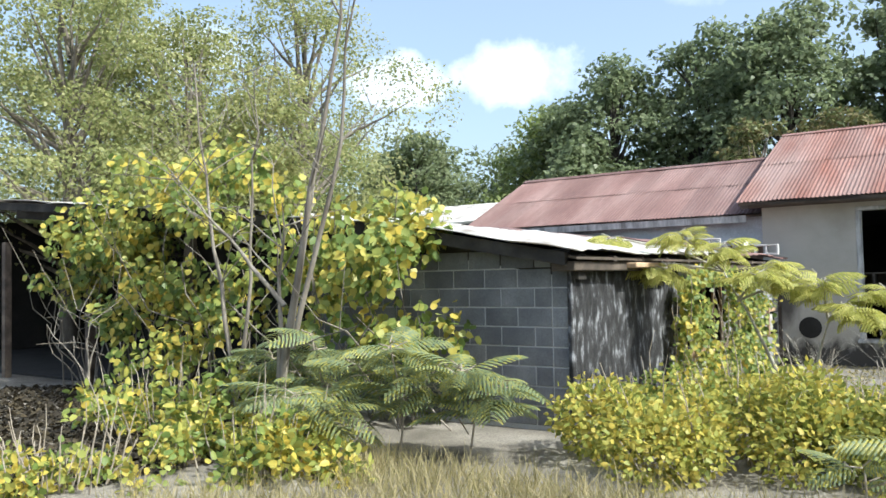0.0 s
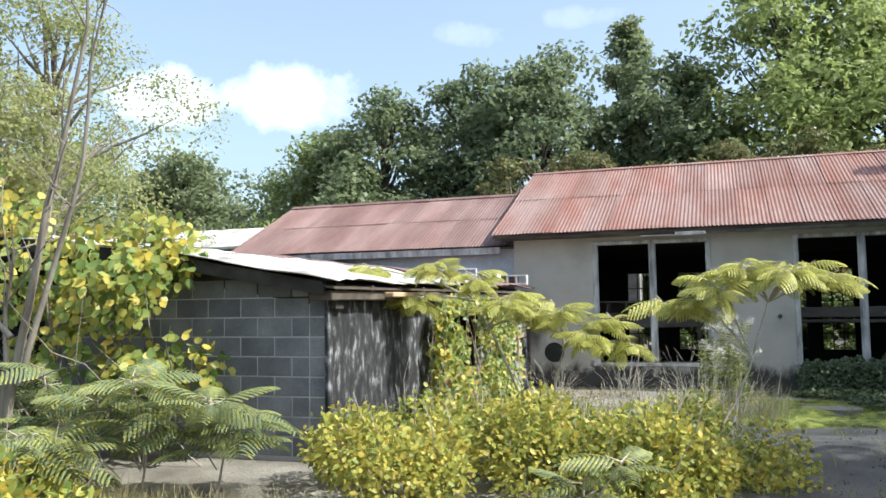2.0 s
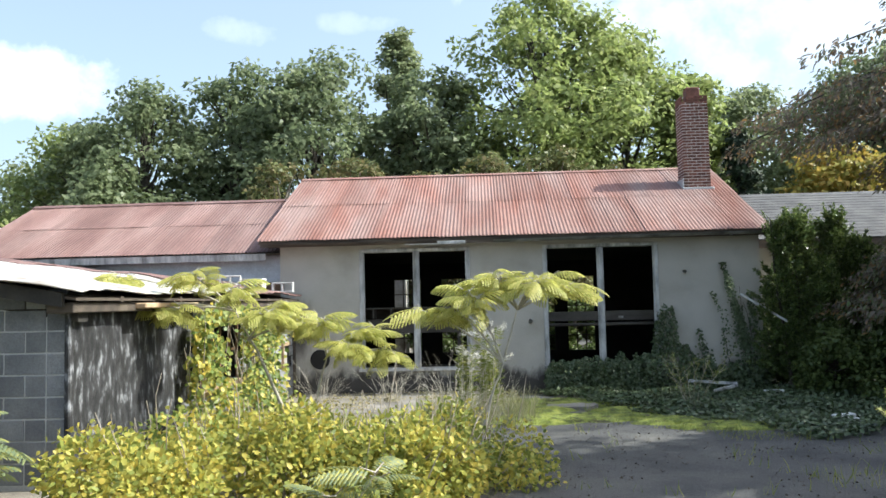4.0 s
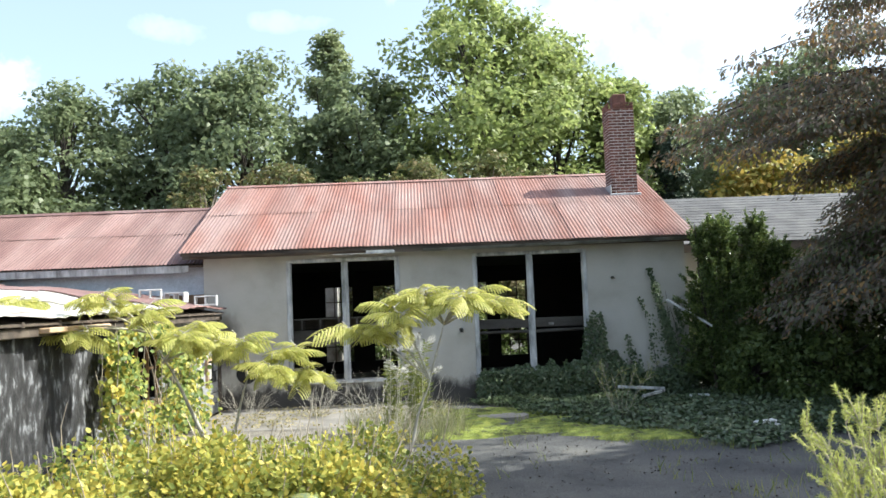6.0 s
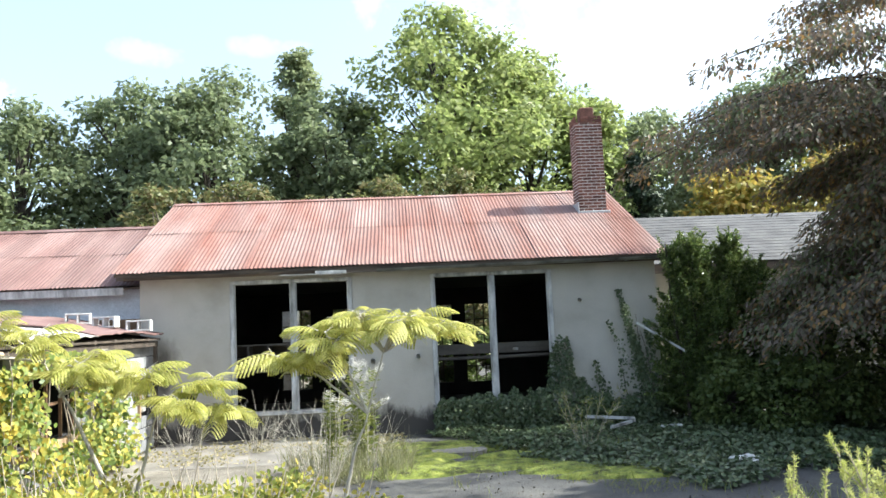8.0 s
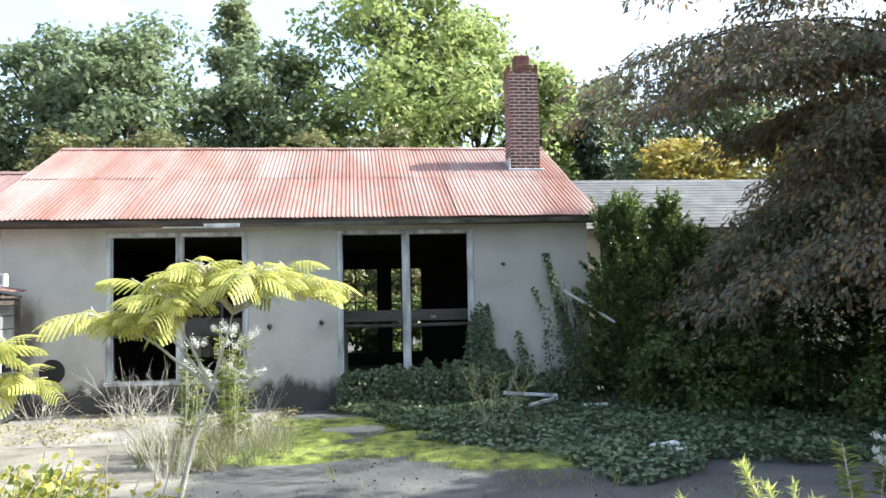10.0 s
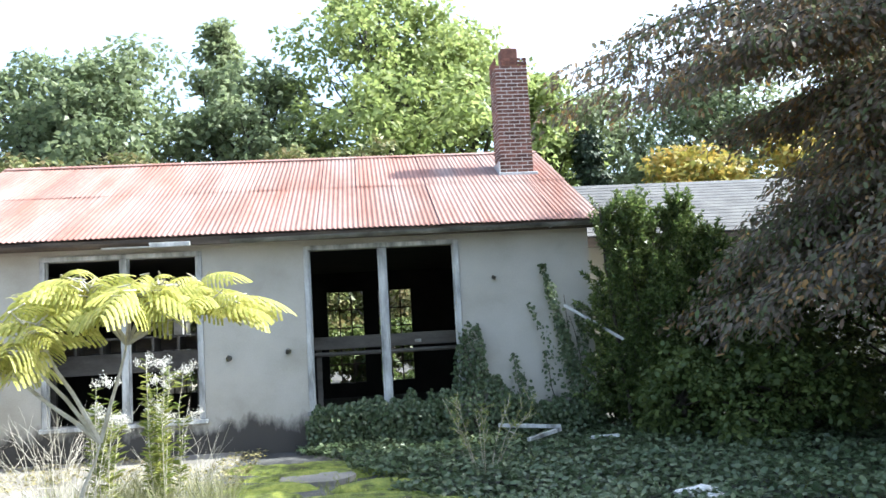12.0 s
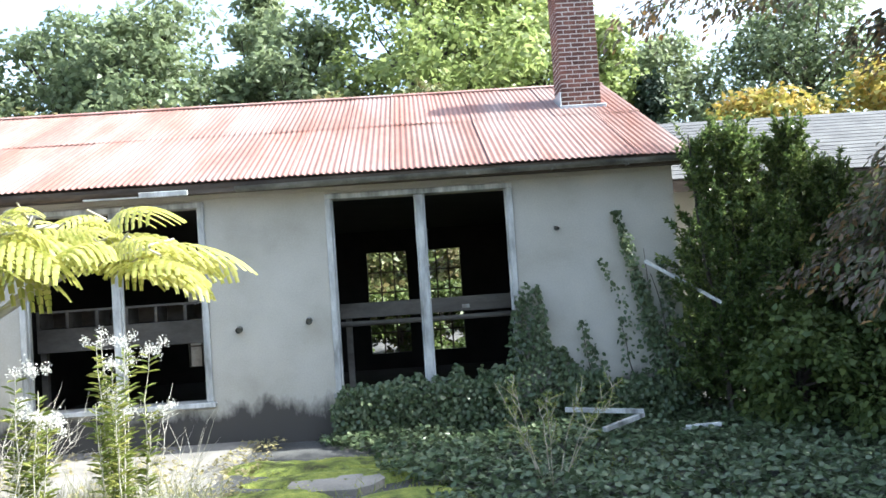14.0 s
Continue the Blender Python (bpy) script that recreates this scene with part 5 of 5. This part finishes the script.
# vines over the shed front
def vine_mass(seed):
    r = np.random.default_rng(seed)
    ob = thing("climbing_vine", (-9.2, -9.3, 0.15), "thick green and yellow vine hanging over the shed front", "vine")
    blobs = []
    for i in range(78):
        x = r.uniform(-4.2, 2.9)
        top = np.interp(x, [-4.2, -2.5, 0, 1.5, 2.9], [2.2, 3.3, 3.1, 2.6, 2.1])
        z = r.uniform(0.06 if x > -2.6 else 0.5, 1) ** 0.7 * top
        blobs.append((x, r.uniform(-0.7, 0.25) - 1.3 * max(0, 1 - z / 1.2), z, r.uniform(0.14, 0.4)))
    B = np.array(blobs)
    lines = []
    for i in range(70):
        b = B[r.integers(len(B))]
        a = np.array([b[0] + r.normal() * 0.4, r.uniform(-0.3, 0.2), -0.1])
        lines.append((bent(a, b[:3] + r.normal(size=3) * 0.2, r, 0.5, 9), np.linspace(0.014, 0.004, 9)))
    tubes("woody_stem", lines, M_BARK, ob, 5)
    n = 6600
    k = r.choice(len(B), n, p=B[:, 3] ** 2 / (B[:, 3] ** 2).sum())
    d = rand_dirs(r, n)
    P = B[k, :3] + d * (B[k, 3] * r.uniform(0.5, 1.15, n))[:, None]
    P[:, 2] = np.maximum(P[:, 2], 0.05)
    D = unit(d * 0.5 + np.array([0, -0.2, -0.7]) + r.normal(size=(n, 3)) * 0.5)
    N = unit(np.array([0.25, -0.8, 0.55]) + r.normal(size=(n, 3)) * 0.5)
    leaves("foliage", ROUND, P, D, N, r.uniform(0.07, 0.135, n), r.uniform(0.065, 0.115, n), L_VINE, r, ob)
    return ob


vine_mass(61)


def side_vine(seed):
    r = np.random.default_rng(seed)
    ob = thing("climbing_vine", (SX + 0.15, -4.3, 0.1), "light green vine covering the shed window", "vine")
    n = 6500
    y = r.uniform(-2.0, 2.3, n)
    z = r.uniform(0, 1, n) ** 0.8 * np.interp(y, [-2, -1, 0.5, 2.3], [1.55, 1.8, 1.7, 1.1])
    keep = np.array([noise.noise(Vector((a * 1.7, b * 1.7, 3.0))) > (0.28 if -1.0 < a < 0.25 and 0.6 < b < 1.5 else -0.12) for a, b in zip(y, z)])
    y, z = y[keep], z[keep]
    n = len(y)
    P = np.stack([np.abs(r.normal(size=n)) * 0.16 - 0.02, y, z], -1)
    D = unit(np.array([0.3, -0.2, -0.7]) + r.normal(size=(n, 3)) * 0.5)
    N = unit(np.array([0.8, -0.4, 0.5]) + r.normal(size=(n, 3)) * 0.5)
    lines = [(bent((0, q, -0.1), (0.05, q + r.normal() * 0.5, r.uniform(1.0, 1.75)), r, 0.15, 7), np.linspace(0.012, 0.004, 7)) for q in r.uniform(-1.8, 2.0, 22)]
    tubes("woody_stem", lines, M_TWIG, ob, 5)
    leaves("foliage", ROUND, P, D, N, r.uniform(0.05, 0.09, n), r.uniform(0.045, 0.08, n), L_VINE, r, ob)


side_vine(62)


def bare_tree(base, stems, seed, label, twigs=9):
    r = np.random.default_rng(seed)
    x, y = base
    ob = thing("thin_tree", (x, y, float(ground_z(x, y))), label, "thin tree")
    for a, b, rad in stems:
        a, b = np.array(a, float), np.array(b, float)
        line = bent(a, b, r, 0.13, 11)
        tubes("trunk" if a[2] < 0.1 else "limb", [(line, np.linspace(rad, rad * 0.12, 11))], M_BARK, ob, 8)
        for i in range(twigs):
            c = line[r.integers(4, 11)]
            e = c + unit(np.array([r.normal(), r.normal() * 0.5, r.uniform(0.2, 1.2)])) * r.uniform(0.35, 1.1)
            tw = bent(c, e, r, 0.12, 6)
            br = tubes("branch", [(tw, np.linspace(rad * 0.25, 0.003, 6))], M_BARK, ob, 5)
            for j in range(2):
                s = tw[r.integers(2, 6)]
                tubes("twig", [(bent(s, s + r.normal(size=3) * 0.2 + np.array([0, 0, 0.15]), r, 0.1, 4), np.linspace(0.005, 0.002, 4))], M_BARK, br, 5)
    return ob


bare_tree((-7.3, -10.9), [((0, 0, -0.05), (1.05, 0.1, 4.9), 0.048), ((0.05, 0, -0.05), (0.15, 0.05, 2.2), 0.042), ((0.3, 0, 0.9), (1.5, 0.1, 4.7), 0.03), ((0.15, 0.05, 1.3), (-1.1, -0.1, 2.6), 0.028)], 71, "thin bare sapling with a forked grey trunk")
bare_tree((-8.3, -10.4), [((0, 0, -0.05), (-0.7, 0, 4.0), 0.035), ((0, 0, 0.6), (0.6, 0, 3.8), 0.025)], 72, "thin bare sapling with a forked grey trunk")
bare_tree((-9.6, -11.4), [((0, 0, -0.05), (0.02, 0, 1.2), 0.024), ((0, 0, 0.5), (0.16, 0, 1.1), 0.014)], 73, "short dead pale stump sprouting bare twigs", twigs=3)


# yellow-green needle plant beside the path
def needle_plant(base, seed, shoots, height, spread_r, material, label, category="shrub", needle=0.035, dens=170, name="cypress_shrub"):
    r = np.random.default_rng(seed)
    x, y = base
    ob = thing(name, (x, y, float(ground_z(x, y))), label, category)
    lines, P, D, N = [], [], [], []
    for i in range(shoots):
        a = 2 * math.pi * i / shoots + r.normal() * 0.3
        d = spread_r * r.uniform(0.35, 1.0)
        h = height * r.uniform(0.55, 1.0)
        tip = np.array([max(-0.28, math.cos(a) * d), math.sin(a) * d, h])
        line = bent((math.cos(a) * 0.08, math.sin(a) * 0.08, -0.03), tip, r, 0.08, 8, sag=0.1)
        subs = [line]
        for j in range(8):
            c = line[r.integers(3, 8)]
            subs.append(bent(c, c + unit(unit(tip) + r.normal(size=3) * 0.5) * r.uniform(0.09, 0.2), r, 0.08, 6))
        for s in subs:
            lines.append((s, np.linspace(0.005, 0.002, len(s))))
            t = r.uniform(0.1, 1.0, dens)
            k = np.clip(t * (len(s) - 1), 0, len(s) - 1.01)
            i0 = k.astype(int)
            P.append(s[i0] + (s[i0 + 1] - s[i0]) * (k - i0)[:, None])
            w = unit(s[-1] - s[0])
            D.append(unit(rand_dirs(r, dens) + w * 0.9))
            N.append(rand_dirs(r, dens))
    tubes("woody_stem", lines, M_TWIG, ob, 5)
    P, D, N = map(np.concatenate, (P, D, N))
    leaves("foliage", BLADE, P, D, N, needle * r.uniform(0.6, 1.4, len(P)), needle * 0.16, material, r, ob)
    return ob


needle_plant((1.26, -12.0), 81, 32, 1.15, 0.44, L_JUNIPER, "bright yellow-green needle shrub beside the path", needle=0.024, dens=130)
needle_plant((2.0, -3.4), 82, 8, 0.95, 0.75, L_WEED, "spindly green weed in the ivy", "weed", name="tall_weed", dens=20, needle=0.04)


# tall weeds with white heads, and the dry stalks round them
def flower_weed(base, seed, stalks, label, size=1.0):
    r = np.random.default_rng(seed)
    x, y = base
    ob = thing("flowering_weed", (x, y, float(ground_z(x, y))), label, "weed")
    lines, P, D, FP = [], [], [], []
    for i in range(stalks):
        a, d = r.uniform(0, 2 * math.pi), r.uniform(0.03, 0.38)
        h = r.uniform(0.8, 1.48) * size
        line = bent((math.cos(a) * d * 0.5, math.sin(a) * d * 0.5, -0.03), (math.cos(a) * d, math.sin(a) * d, h), r, 0.06, 8)
        lines.append((line, np.linspace(0.007, 0.003, 8)))
        m = 70
        t = r.uniform(0.2, 0.97, m)
        k = t * 6.99
        i0 = k.astype(int)
        P.append(line[i0] + (line[i0 + 1] - line[i0]) * (k - i0)[:, None])
        aa = r.uniform(0, 2 * math.pi, m)
        D.append(np.stack([np.cos(aa), np.sin(aa), r.uniform(0.1, 0.7, m)], -1))
        if i % 2 == 0:
            cs = line[-1] + r.normal(size=(5, 3)) * np.array([0.07, 0.07, 0.045]) * size
            FP.append(np.concatenate([c + r.normal(size=(60, 3)) * 0.02 * size for c in cs]))
    tubes("woody_stem", lines, M_TWIG_PALE, ob, 5)["kind"] = "stuff"
    P, D = np.concatenate(P), np.concatenate(D)
    leaves("foliage", OVAL, P, D, rand_dirs(r, len(P)) * 0.4 + np.array([0, 0, 1.0]), r.uniform(0.06, 0.12, len(P)), 0.02, L_WEED, r, ob)
    for f in FP:
        leaves("flower_head", ROUND, f, rand_dirs(r, len(f)), rand_dirs(r, len(f)), 0.014, 0.010, L_WHITE, r, ob, "fluffy white flower head")["kind"] = "stuff"


flower_weed((-1.15, -3.9), 91, 15, "tall weed with fluffy white flower heads")
flower_weed((-1.55, -4.5), 92, 9, "tall weed with fluffy white flower heads")
flower_weed((3.5, -8.6), 93, 4, "thin weed with fluffy white flower heads", 0.6)


def twig_clump(base, seed, n, height, label, spread_r=0.6, mat=M_TWIG_PALE):
    r = np.random.default_rng(seed)
    x, y = base
    ob = thing("dry_twigs", (x, y, float(ground_z(x, y))), label, "dead twigs")
    lines = []
    for i in range(n):
        a = r.uniform(0, 2 * math.pi)
        tip = np.array([math.cos(a) * spread_r * r.uniform(0.3, 1), math.sin(a) * spread_r * r.uniform(0.3, 1), height * r.uniform(0.4, 1)])
        line = bent((math.cos(a) * 0.1, math.sin(a) * 0.1, -0.03), tip, r, 0.12, 7)
        lines.append((line, np.linspace(0.004, 0.0015, 7)))
        for j in range(4):
            c = line[r.integers(2, 7)]
            lines.append((bent(c, c + (unit(tip) + r.normal(size=3) * 0.5) * 0.22, r, 0.1, 4), np.linspace(0.0025, 0.001, 4)))
    tubes("twig", lines, mat, ob, 4)


twig_clump((-1.6, -5.2), 95, 26, 0.95, "pale dry twigs beside the flowering weed", 0.5)
twig_clump((-3.0, -1.5), 96, 20, 0.75, "pale dry twigs against the stained wall", 0.7)
twig_clump((-4.3, -1.2), 97, 18, 0.6, "pale dry twigs against the stained wall", 0.6)
twig_clump((-1.1, -3.3), 98, 14, 0.7, "pale dry twigs against the stained wall", 0.5)


# ---- ground cover ----
def scatter_leaves(name, label, n, box_xy, test, size, material, seed, lift=0.05, template=OVAL, tilt=0.35):
    r = np.random.default_rng(seed)
    x, y = r.uniform(box_xy[0], box_xy[1], n), r.uniform(box_xy[2], box_xy[3], n)
    keep = np.array([test(a, b) for a, b in zip(x, y)])
    x, y = x[keep], y[keep]
    n = len(x)
    P = np.stack([x, y, ground_z(x, y) + r.uniform(0.005, lift, n) * (1 + np.array([noise.noise(Vector((a, b, 5))) for a, b in zip(x, y)]))], -1)
    aa = r.uniform(0, 2 * math.pi, n)
    D = np.stack([np.cos(aa), np.sin(aa), r.normal(size=n) * 0.15], -1)
    N = unit(np.array([0, 0, 1.0]) + r.normal(size=(n, 3)) * tilt)
    ob = leaves(name, template, P, D, N, size * r.uniform(0.6, 1.3, n), size * r.uniform(0.6, 1.1, n), material, r)
    return tagged(ob, label, "ground cover", kind="stuff")


def in_ivy(x, y):
    e = noise.noise(Vector((x * 0.9, y * 0.9, 1.0))) * 0.7
    return y < -0.25 and x > np.interp(y, [-6.2, -4.5, -3, -1.2, -0.2], [2.9, 1.7, 0.8, 0.4, -0.4]) + e and y > -6.1 + e


scatter_leaves("ivy_carpet", "dark green ivy carpet spreading over the yard", 56000, (-0.5, 10.0, -6.8, -0.2), in_ivy, 0.062, L_IVY, 111, 0.13, ROUND, 0.6)


def wall_ivy(seed):
    r = np.random.default_rng(seed)
    ob = thing("wall_ivy", (2.2, -0.05, 0), "dark ivy climbing the stucco wall below the window", "ivy")
    n = 12500
    x = r.uniform(-2.25, 2.05, n)
    top = np.interp(x, [-2.25, -2.1, -1.4, -0.15, -0.02, 0.08, 0.3, 0.42, 0.6, 0.85, 1.1, 2.05], [0.45, 0.6, 0.66, 0.72, 1.45, 1.7, 1.66, 1.05, 0.72, 0.58, 0.5, 0.45])
    z = r.uniform(0, 1, n) * top * (1 + 0.3 * np.array([noise.noise(Vector((a * 6, 0, 2))) for a in x]))
    depth = np.where(z < 0.62, 0.32, 0.09) * r.uniform(0, 1, n)
    P1 = np.stack([x, -depth - 0.02, z], -1)
    wisps = []
    for bx, tx, tz, cnt in ((0.95, 0.78, 1.2, 150), (1.05, 0.9, 0.9, 100), (1.4, 1.25, 1.2, 70), (1.78, 1.29, 2.5, 620), (1.8, 1.5, 1.75, 620), (1.7, 1.05, 1.95, 110), (1.95, 1.8, 1.9, 420)):
        t = r.uniform(0, 1, cnt) ** 0.8
        wisps.append(np.stack([bx + (tx - bx) * t ** 1.4 + r.normal(size=cnt) * 0.10 * (1.2 - t), -0.02 - r.uniform(0, 0.09, cnt), tz * t], -1))
    P = np.concatenate([P1, *wisps])
    n = len(P)
    D = unit(np.array([0, -0.25, -0.8]) + r.normal(size=(n, 3)) * 0.45)
    N = unit(np.array([0, -0.8, 0.45]) + r.normal(size=(n, 3)) * 0.65)
    P[:, 1] -= np.abs(r.normal(size=n)) * np.where(P[:, 2] < 0.7, 0.07, 0.02)
    leaves("foliage", ROUND, P, D, N, r.uniform(0.03, 0.065, n), r.uniform(0.03, 0.06, n), L_IVY, r, ob)
    lines = [(bent((q, -0.02, 0), (q - 0.25 * k, -0.02, 1.9 * k), r, 0.08, 8), np.linspace(0.012, 0.004, 8)) for q, k in ((0.15, 0.85), (1.85, 1.1), (1.95, 0.9), (1.45, 0.6), (0.95, 0.6))]
    tubes("woody_stem", lines, M_BARK_DARK, ob, 5)


wall_ivy(121)


def moss_patch(centre, rx, ry, seed, h=0.05):
    r = np.random.default_rng(seed)
    x, y = centre
    n, m = 9, 36
    V = [(0, 0, h)]
    F = []
    for i in range(1, n + 1):
        s = i / n
        for j in range(m):
            a = 2 * math.pi * j / m
            k = 1 + 0.28 * noise.noise(Vector((math.cos(a) * 1.3, math.sin(a) * 1.3, seed)))
            px, py = math.cos(a) * rx * s * k, math.sin(a) * ry * s * k
            V.append((px, py, h * (1 - s ** 2.4) * (1 + 0.5 * noise.noise(Vector((px * 5, py * 5, seed)))) - 0.02 * (i == n)))
    bm = bmesh.new()
    vs = [bm.verts.new(v) for v in V]
    for j in range(m):
        bm.faces.new([vs[0], vs[1 + j], vs[1 + (j + 1) % m]])
    for i in range(n - 1):
        for j in range(m):
            a, b = 1 + i * m + j, 1 + i * m + (j + 1) % m
            bm.faces.new([vs[a], vs[a + m], vs[b + m], vs[b]])
    o = part("moss_patch", bm, M_MOSS, smooth=True)
    o.location = (x, y, float(ground_z(x, y)) + 0.005)
    return tagged(o, "bright green moss cushion on the cracked asphalt", "moss", "moss on the yard")


for k, (c, rx, ry) in enumerate((((0.05, -1.75), 0.8, 0.35), ((-0.6, -1.6), 0.45, 0.3), ((0.15, -2.35), 0.95, 0.3), ((-0.35, -3.0), 0.55, 0.35), ((-0.55, -4.3), 0.75, 0.5), ((0.6, -4.1), 0.85, 0.5), ((1.4, -4.6), 0.6, 0.4), ((-0.3, -3.6), 0.4, 0.25), ((2.0, -5.2), 0.8, 0.35), ((0.9, -3.3), 0.5, 0.3))):
    moss_patch(c, rx, ry, 130 + k)

MOSSES = (((0.05, -1.75), 0.8, 0.35), ((-0.6, -1.6), 0.45, 0.3), ((0.15, -2.35), 0.95, 0.3), ((-0.35, -3.0), 0.55, 0.35), ((-0.55, -4.3), 0.75, 0.5), ((0.6, -4.1), 0.85, 0.5), ((1.4, -4.6), 0.6, 0.4), ((2.0, -5.2), 0.8, 0.35), ((0.9, -3.3), 0.5, 0.3))
scatter_leaves("moss_tufts", "bright green moss and clover tufts on the asphalt", 30000, (-1.6, 3.0, -6.0, -1.2), lambda x, y: min(((x - c[0]) / rx) ** 2 + ((y - c[1]) / ry) ** 2 for c, rx, ry in MOSSES) + 0.9 * noise.noise(Vector((x * 3, y * 3, 4))) < 0.75, 0.02, L_MOSS, 139, 0.045, CLUMP, 0.6)
slab_ob = part("pavement", new_box(-5.0, -0.95, -2.9, -0.05, -0.1, 0.035, bevel=0.02), M_CONCRETE)
tagged(slab_ob, "sunlit cracked concrete apron along the house", "pavement", kind="structure")
scatter_leaves("leaf_litter", "dead brown leaves strewn over the concrete apron", 2600, (-5.0, -0.6, -3.2, -0.1), lambda x, y: noise.noise(Vector((x, y, 8))) > -0.2, 0.05, L_GRASS_DRY, 143, 0.02, CLUMP, 0.5).location.z = 0.055
bms = bmesh.new()
rim = [Vector((0.2 + math.cos(a) * 0.44 * (1 + 0.25 * noise.noise(Vector((math.cos(a) * 2, math.sin(a) * 2, 3)))), -2.62 + math.sin(a) * 0.36 * (1 + 0.3 * noise.noise(Vector((math.cos(a) * 2, math.sin(a) * 2, 7)))), -0.05)) for a in np.linspace(0, 2 * math.pi, 11, endpoint=False)]
low, high = [bms.verts.new(v) for v in rim], [bms.verts.new(v + Vector((0, 0, 0.125))) for v in rim]
bms.faces.new(high), bms.faces.new(low[::-1])
for k in range(11):
    bms.faces.new([low[k], low[(k + 1) % 11], high[(k + 1) % 11], high[k]])
slab_2 = part("pavement", bms, M_CONCRETE)
tagged(slab_2, "broken pale concrete slab ringed by moss", "pavement", kind="structure")


def grass(name, label, n, box_xy, test, height, material, seed):
    r = np.random.default_rng(seed)
    x, y = r.uniform(box_xy[0], box_xy[1], n), r.uniform(box_xy[2], box_xy[3], n)
    keep = np.array([test(a, b) for a, b in zip(x, y)])
    x, y = x[keep], y[keep]
    n = len(x)
    P = np.stack([x, y, ground_z(x, y) - 0.02], -1)
    D = unit(np.stack([r.normal(size=n) * 0.45, r.normal(size=n) * 0.45, np.ones(n)], -1))
    N = unit(np.stack([r.normal(size=n), r.normal(size=n), np.full(n, 0.3)], -1))
    ob = leaves(name, BLADE, P, D, N, height * r.uniform(0.4, 1.2, n), 0.007 * r.uniform(0.6, 1.6, n), material, r)
    return tagged(ob, label, "grass", kind="stuff")


grass("dry_grass", "dry straw-coloured grass at the yard edge", 22000, (-7.6, -1.5, -14.0, -9.6), lambda x, y: ((x + 4.5) / 3.3) ** 2 + ((y + 11.9) / 2.3) ** 2 + 0.9 * noise.noise(Vector((x * 0.8, y * 0.8, 9))) < 0.9 and x > -5.9 + 0.5 * math.sin(y * 3) and not (-7.2 < x < -2.8 and y > -11.0), 0.26, L_GRASS_DRY, 141)
# Near-black leaves paint deep shade onto the sunlit ground under the vine.
scatter_leaves("leaf_litter", "dark leaves strewn under the vine to stand for its shade", 16000, (-15.0, -6.2, -14.8, -9.3), lambda x, y: ((x + 10.8) / 4.3) ** 2 + ((y + 11.9) / 2.9) ** 2 + 0.6 * noise.noise(Vector((x * 0.7, y * 0.7, 21))) < 0.9, 0.09, L_LITTER_SHADE, 147, 0.03, CLUMP, 0.5)
grass("weed_grass", "tufted green and straw grass by the flowering weed", 5000, (-2.2, -0.5, -5.4, -3.0), lambda x, y: (x + 1.3) ** 2 + (y + 4.1) ** 2 < 0.8 and noise.noise(Vector((x * 3.5, y * 3.5, 2))) > -0.05, 0.5, L_STRAW, 142)

scatter_leaves("leaf_litter", "dead leaves and grit strewn over the asphalt", 3200, (-1.4, 4.2, -11.5, -4.0), lambda x, y: noise.noise(Vector((x * 0.9, y * 0.9, 6))) > -0.1, 0.026, L_LITTER_SHADE, 144, 0.015, CLUMP, 0.5)
grass("weed_grass", "thin weeds sprouting from cracks in the asphalt", 3800, (-1.3, 3.6, -10.5, -4.6), lambda x, y: abs(noise.noise(Vector((x * 0.55, y * 0.55, 12)))) < 0.035, 0.16, L_WEED, 145)
grass("weed_grass", "thin weeds and straw along the ivy edge", 4000, (0.2, 5.0, -6.6, -2.2), lambda x, y: noise.noise(Vector((x * 0.9, y * 0.9, 14))) > 0.15, 0.14, L_WEED, 146)

# litter on the ground
rub = thing("rubble_heap", (3.55, -5.3, float(ground_z(3.55, -5.3))), "small heap of white broken rubble in the ivy", "rubble")
for k in range(9):
    bm = bmesh.new()
    bmesh.ops.create_icosphere(bm, subdivisions=1, radius=0.07)
    for v in bm.verts:
        v.co = Vector((v.co.x * 1.3, v.co.y, v.co.z * 0.5)) * (1 + 0.35 * noise.noise(v.co * 20 + Vector((k, 0, 0))))
    o = part("stone", bm, M_STONE, rub)
    o.location = (rng.normal() * 0.14, rng.normal() * 0.09, 0.06 + 0.03 * (k % 3))


def plank(a, b, w, h, label):
    a, b = Vector(a), Vector(b)
    L = (b - a).length
    o = part("fallen_batten", new_box(0, L, -w / 2, w / 2, -h / 2, h / 2, bevel=0.004), M_WOOD_GREY)
    o.matrix_basis = Matrix.Translation(a) @ (b - a).to_track_quat("X", "Z").to_matrix().to_4x4()
    return tagged(o, label, "batten", "fallen battens")


FB = "fallen grey painted batten lying in the ivy"
plank((2.6, -0.75, 0.24), (3.42, -1.0, 0.2), 0.05, 0.05, FB)
plank((3.40, -1.03, 0.17), (2.85, -1.55, 0.14), 0.05, 0.05, FB)
plank((3.6, -1.75, 0.14), (4.0, -1.7, 0.14), 0.05, 0.04, FB)
plank((3.75, -0.35, 1.85), (4.5, -0.75, 1.3), 0.05, 0.04, "grey batten caught slanting in the shrub")
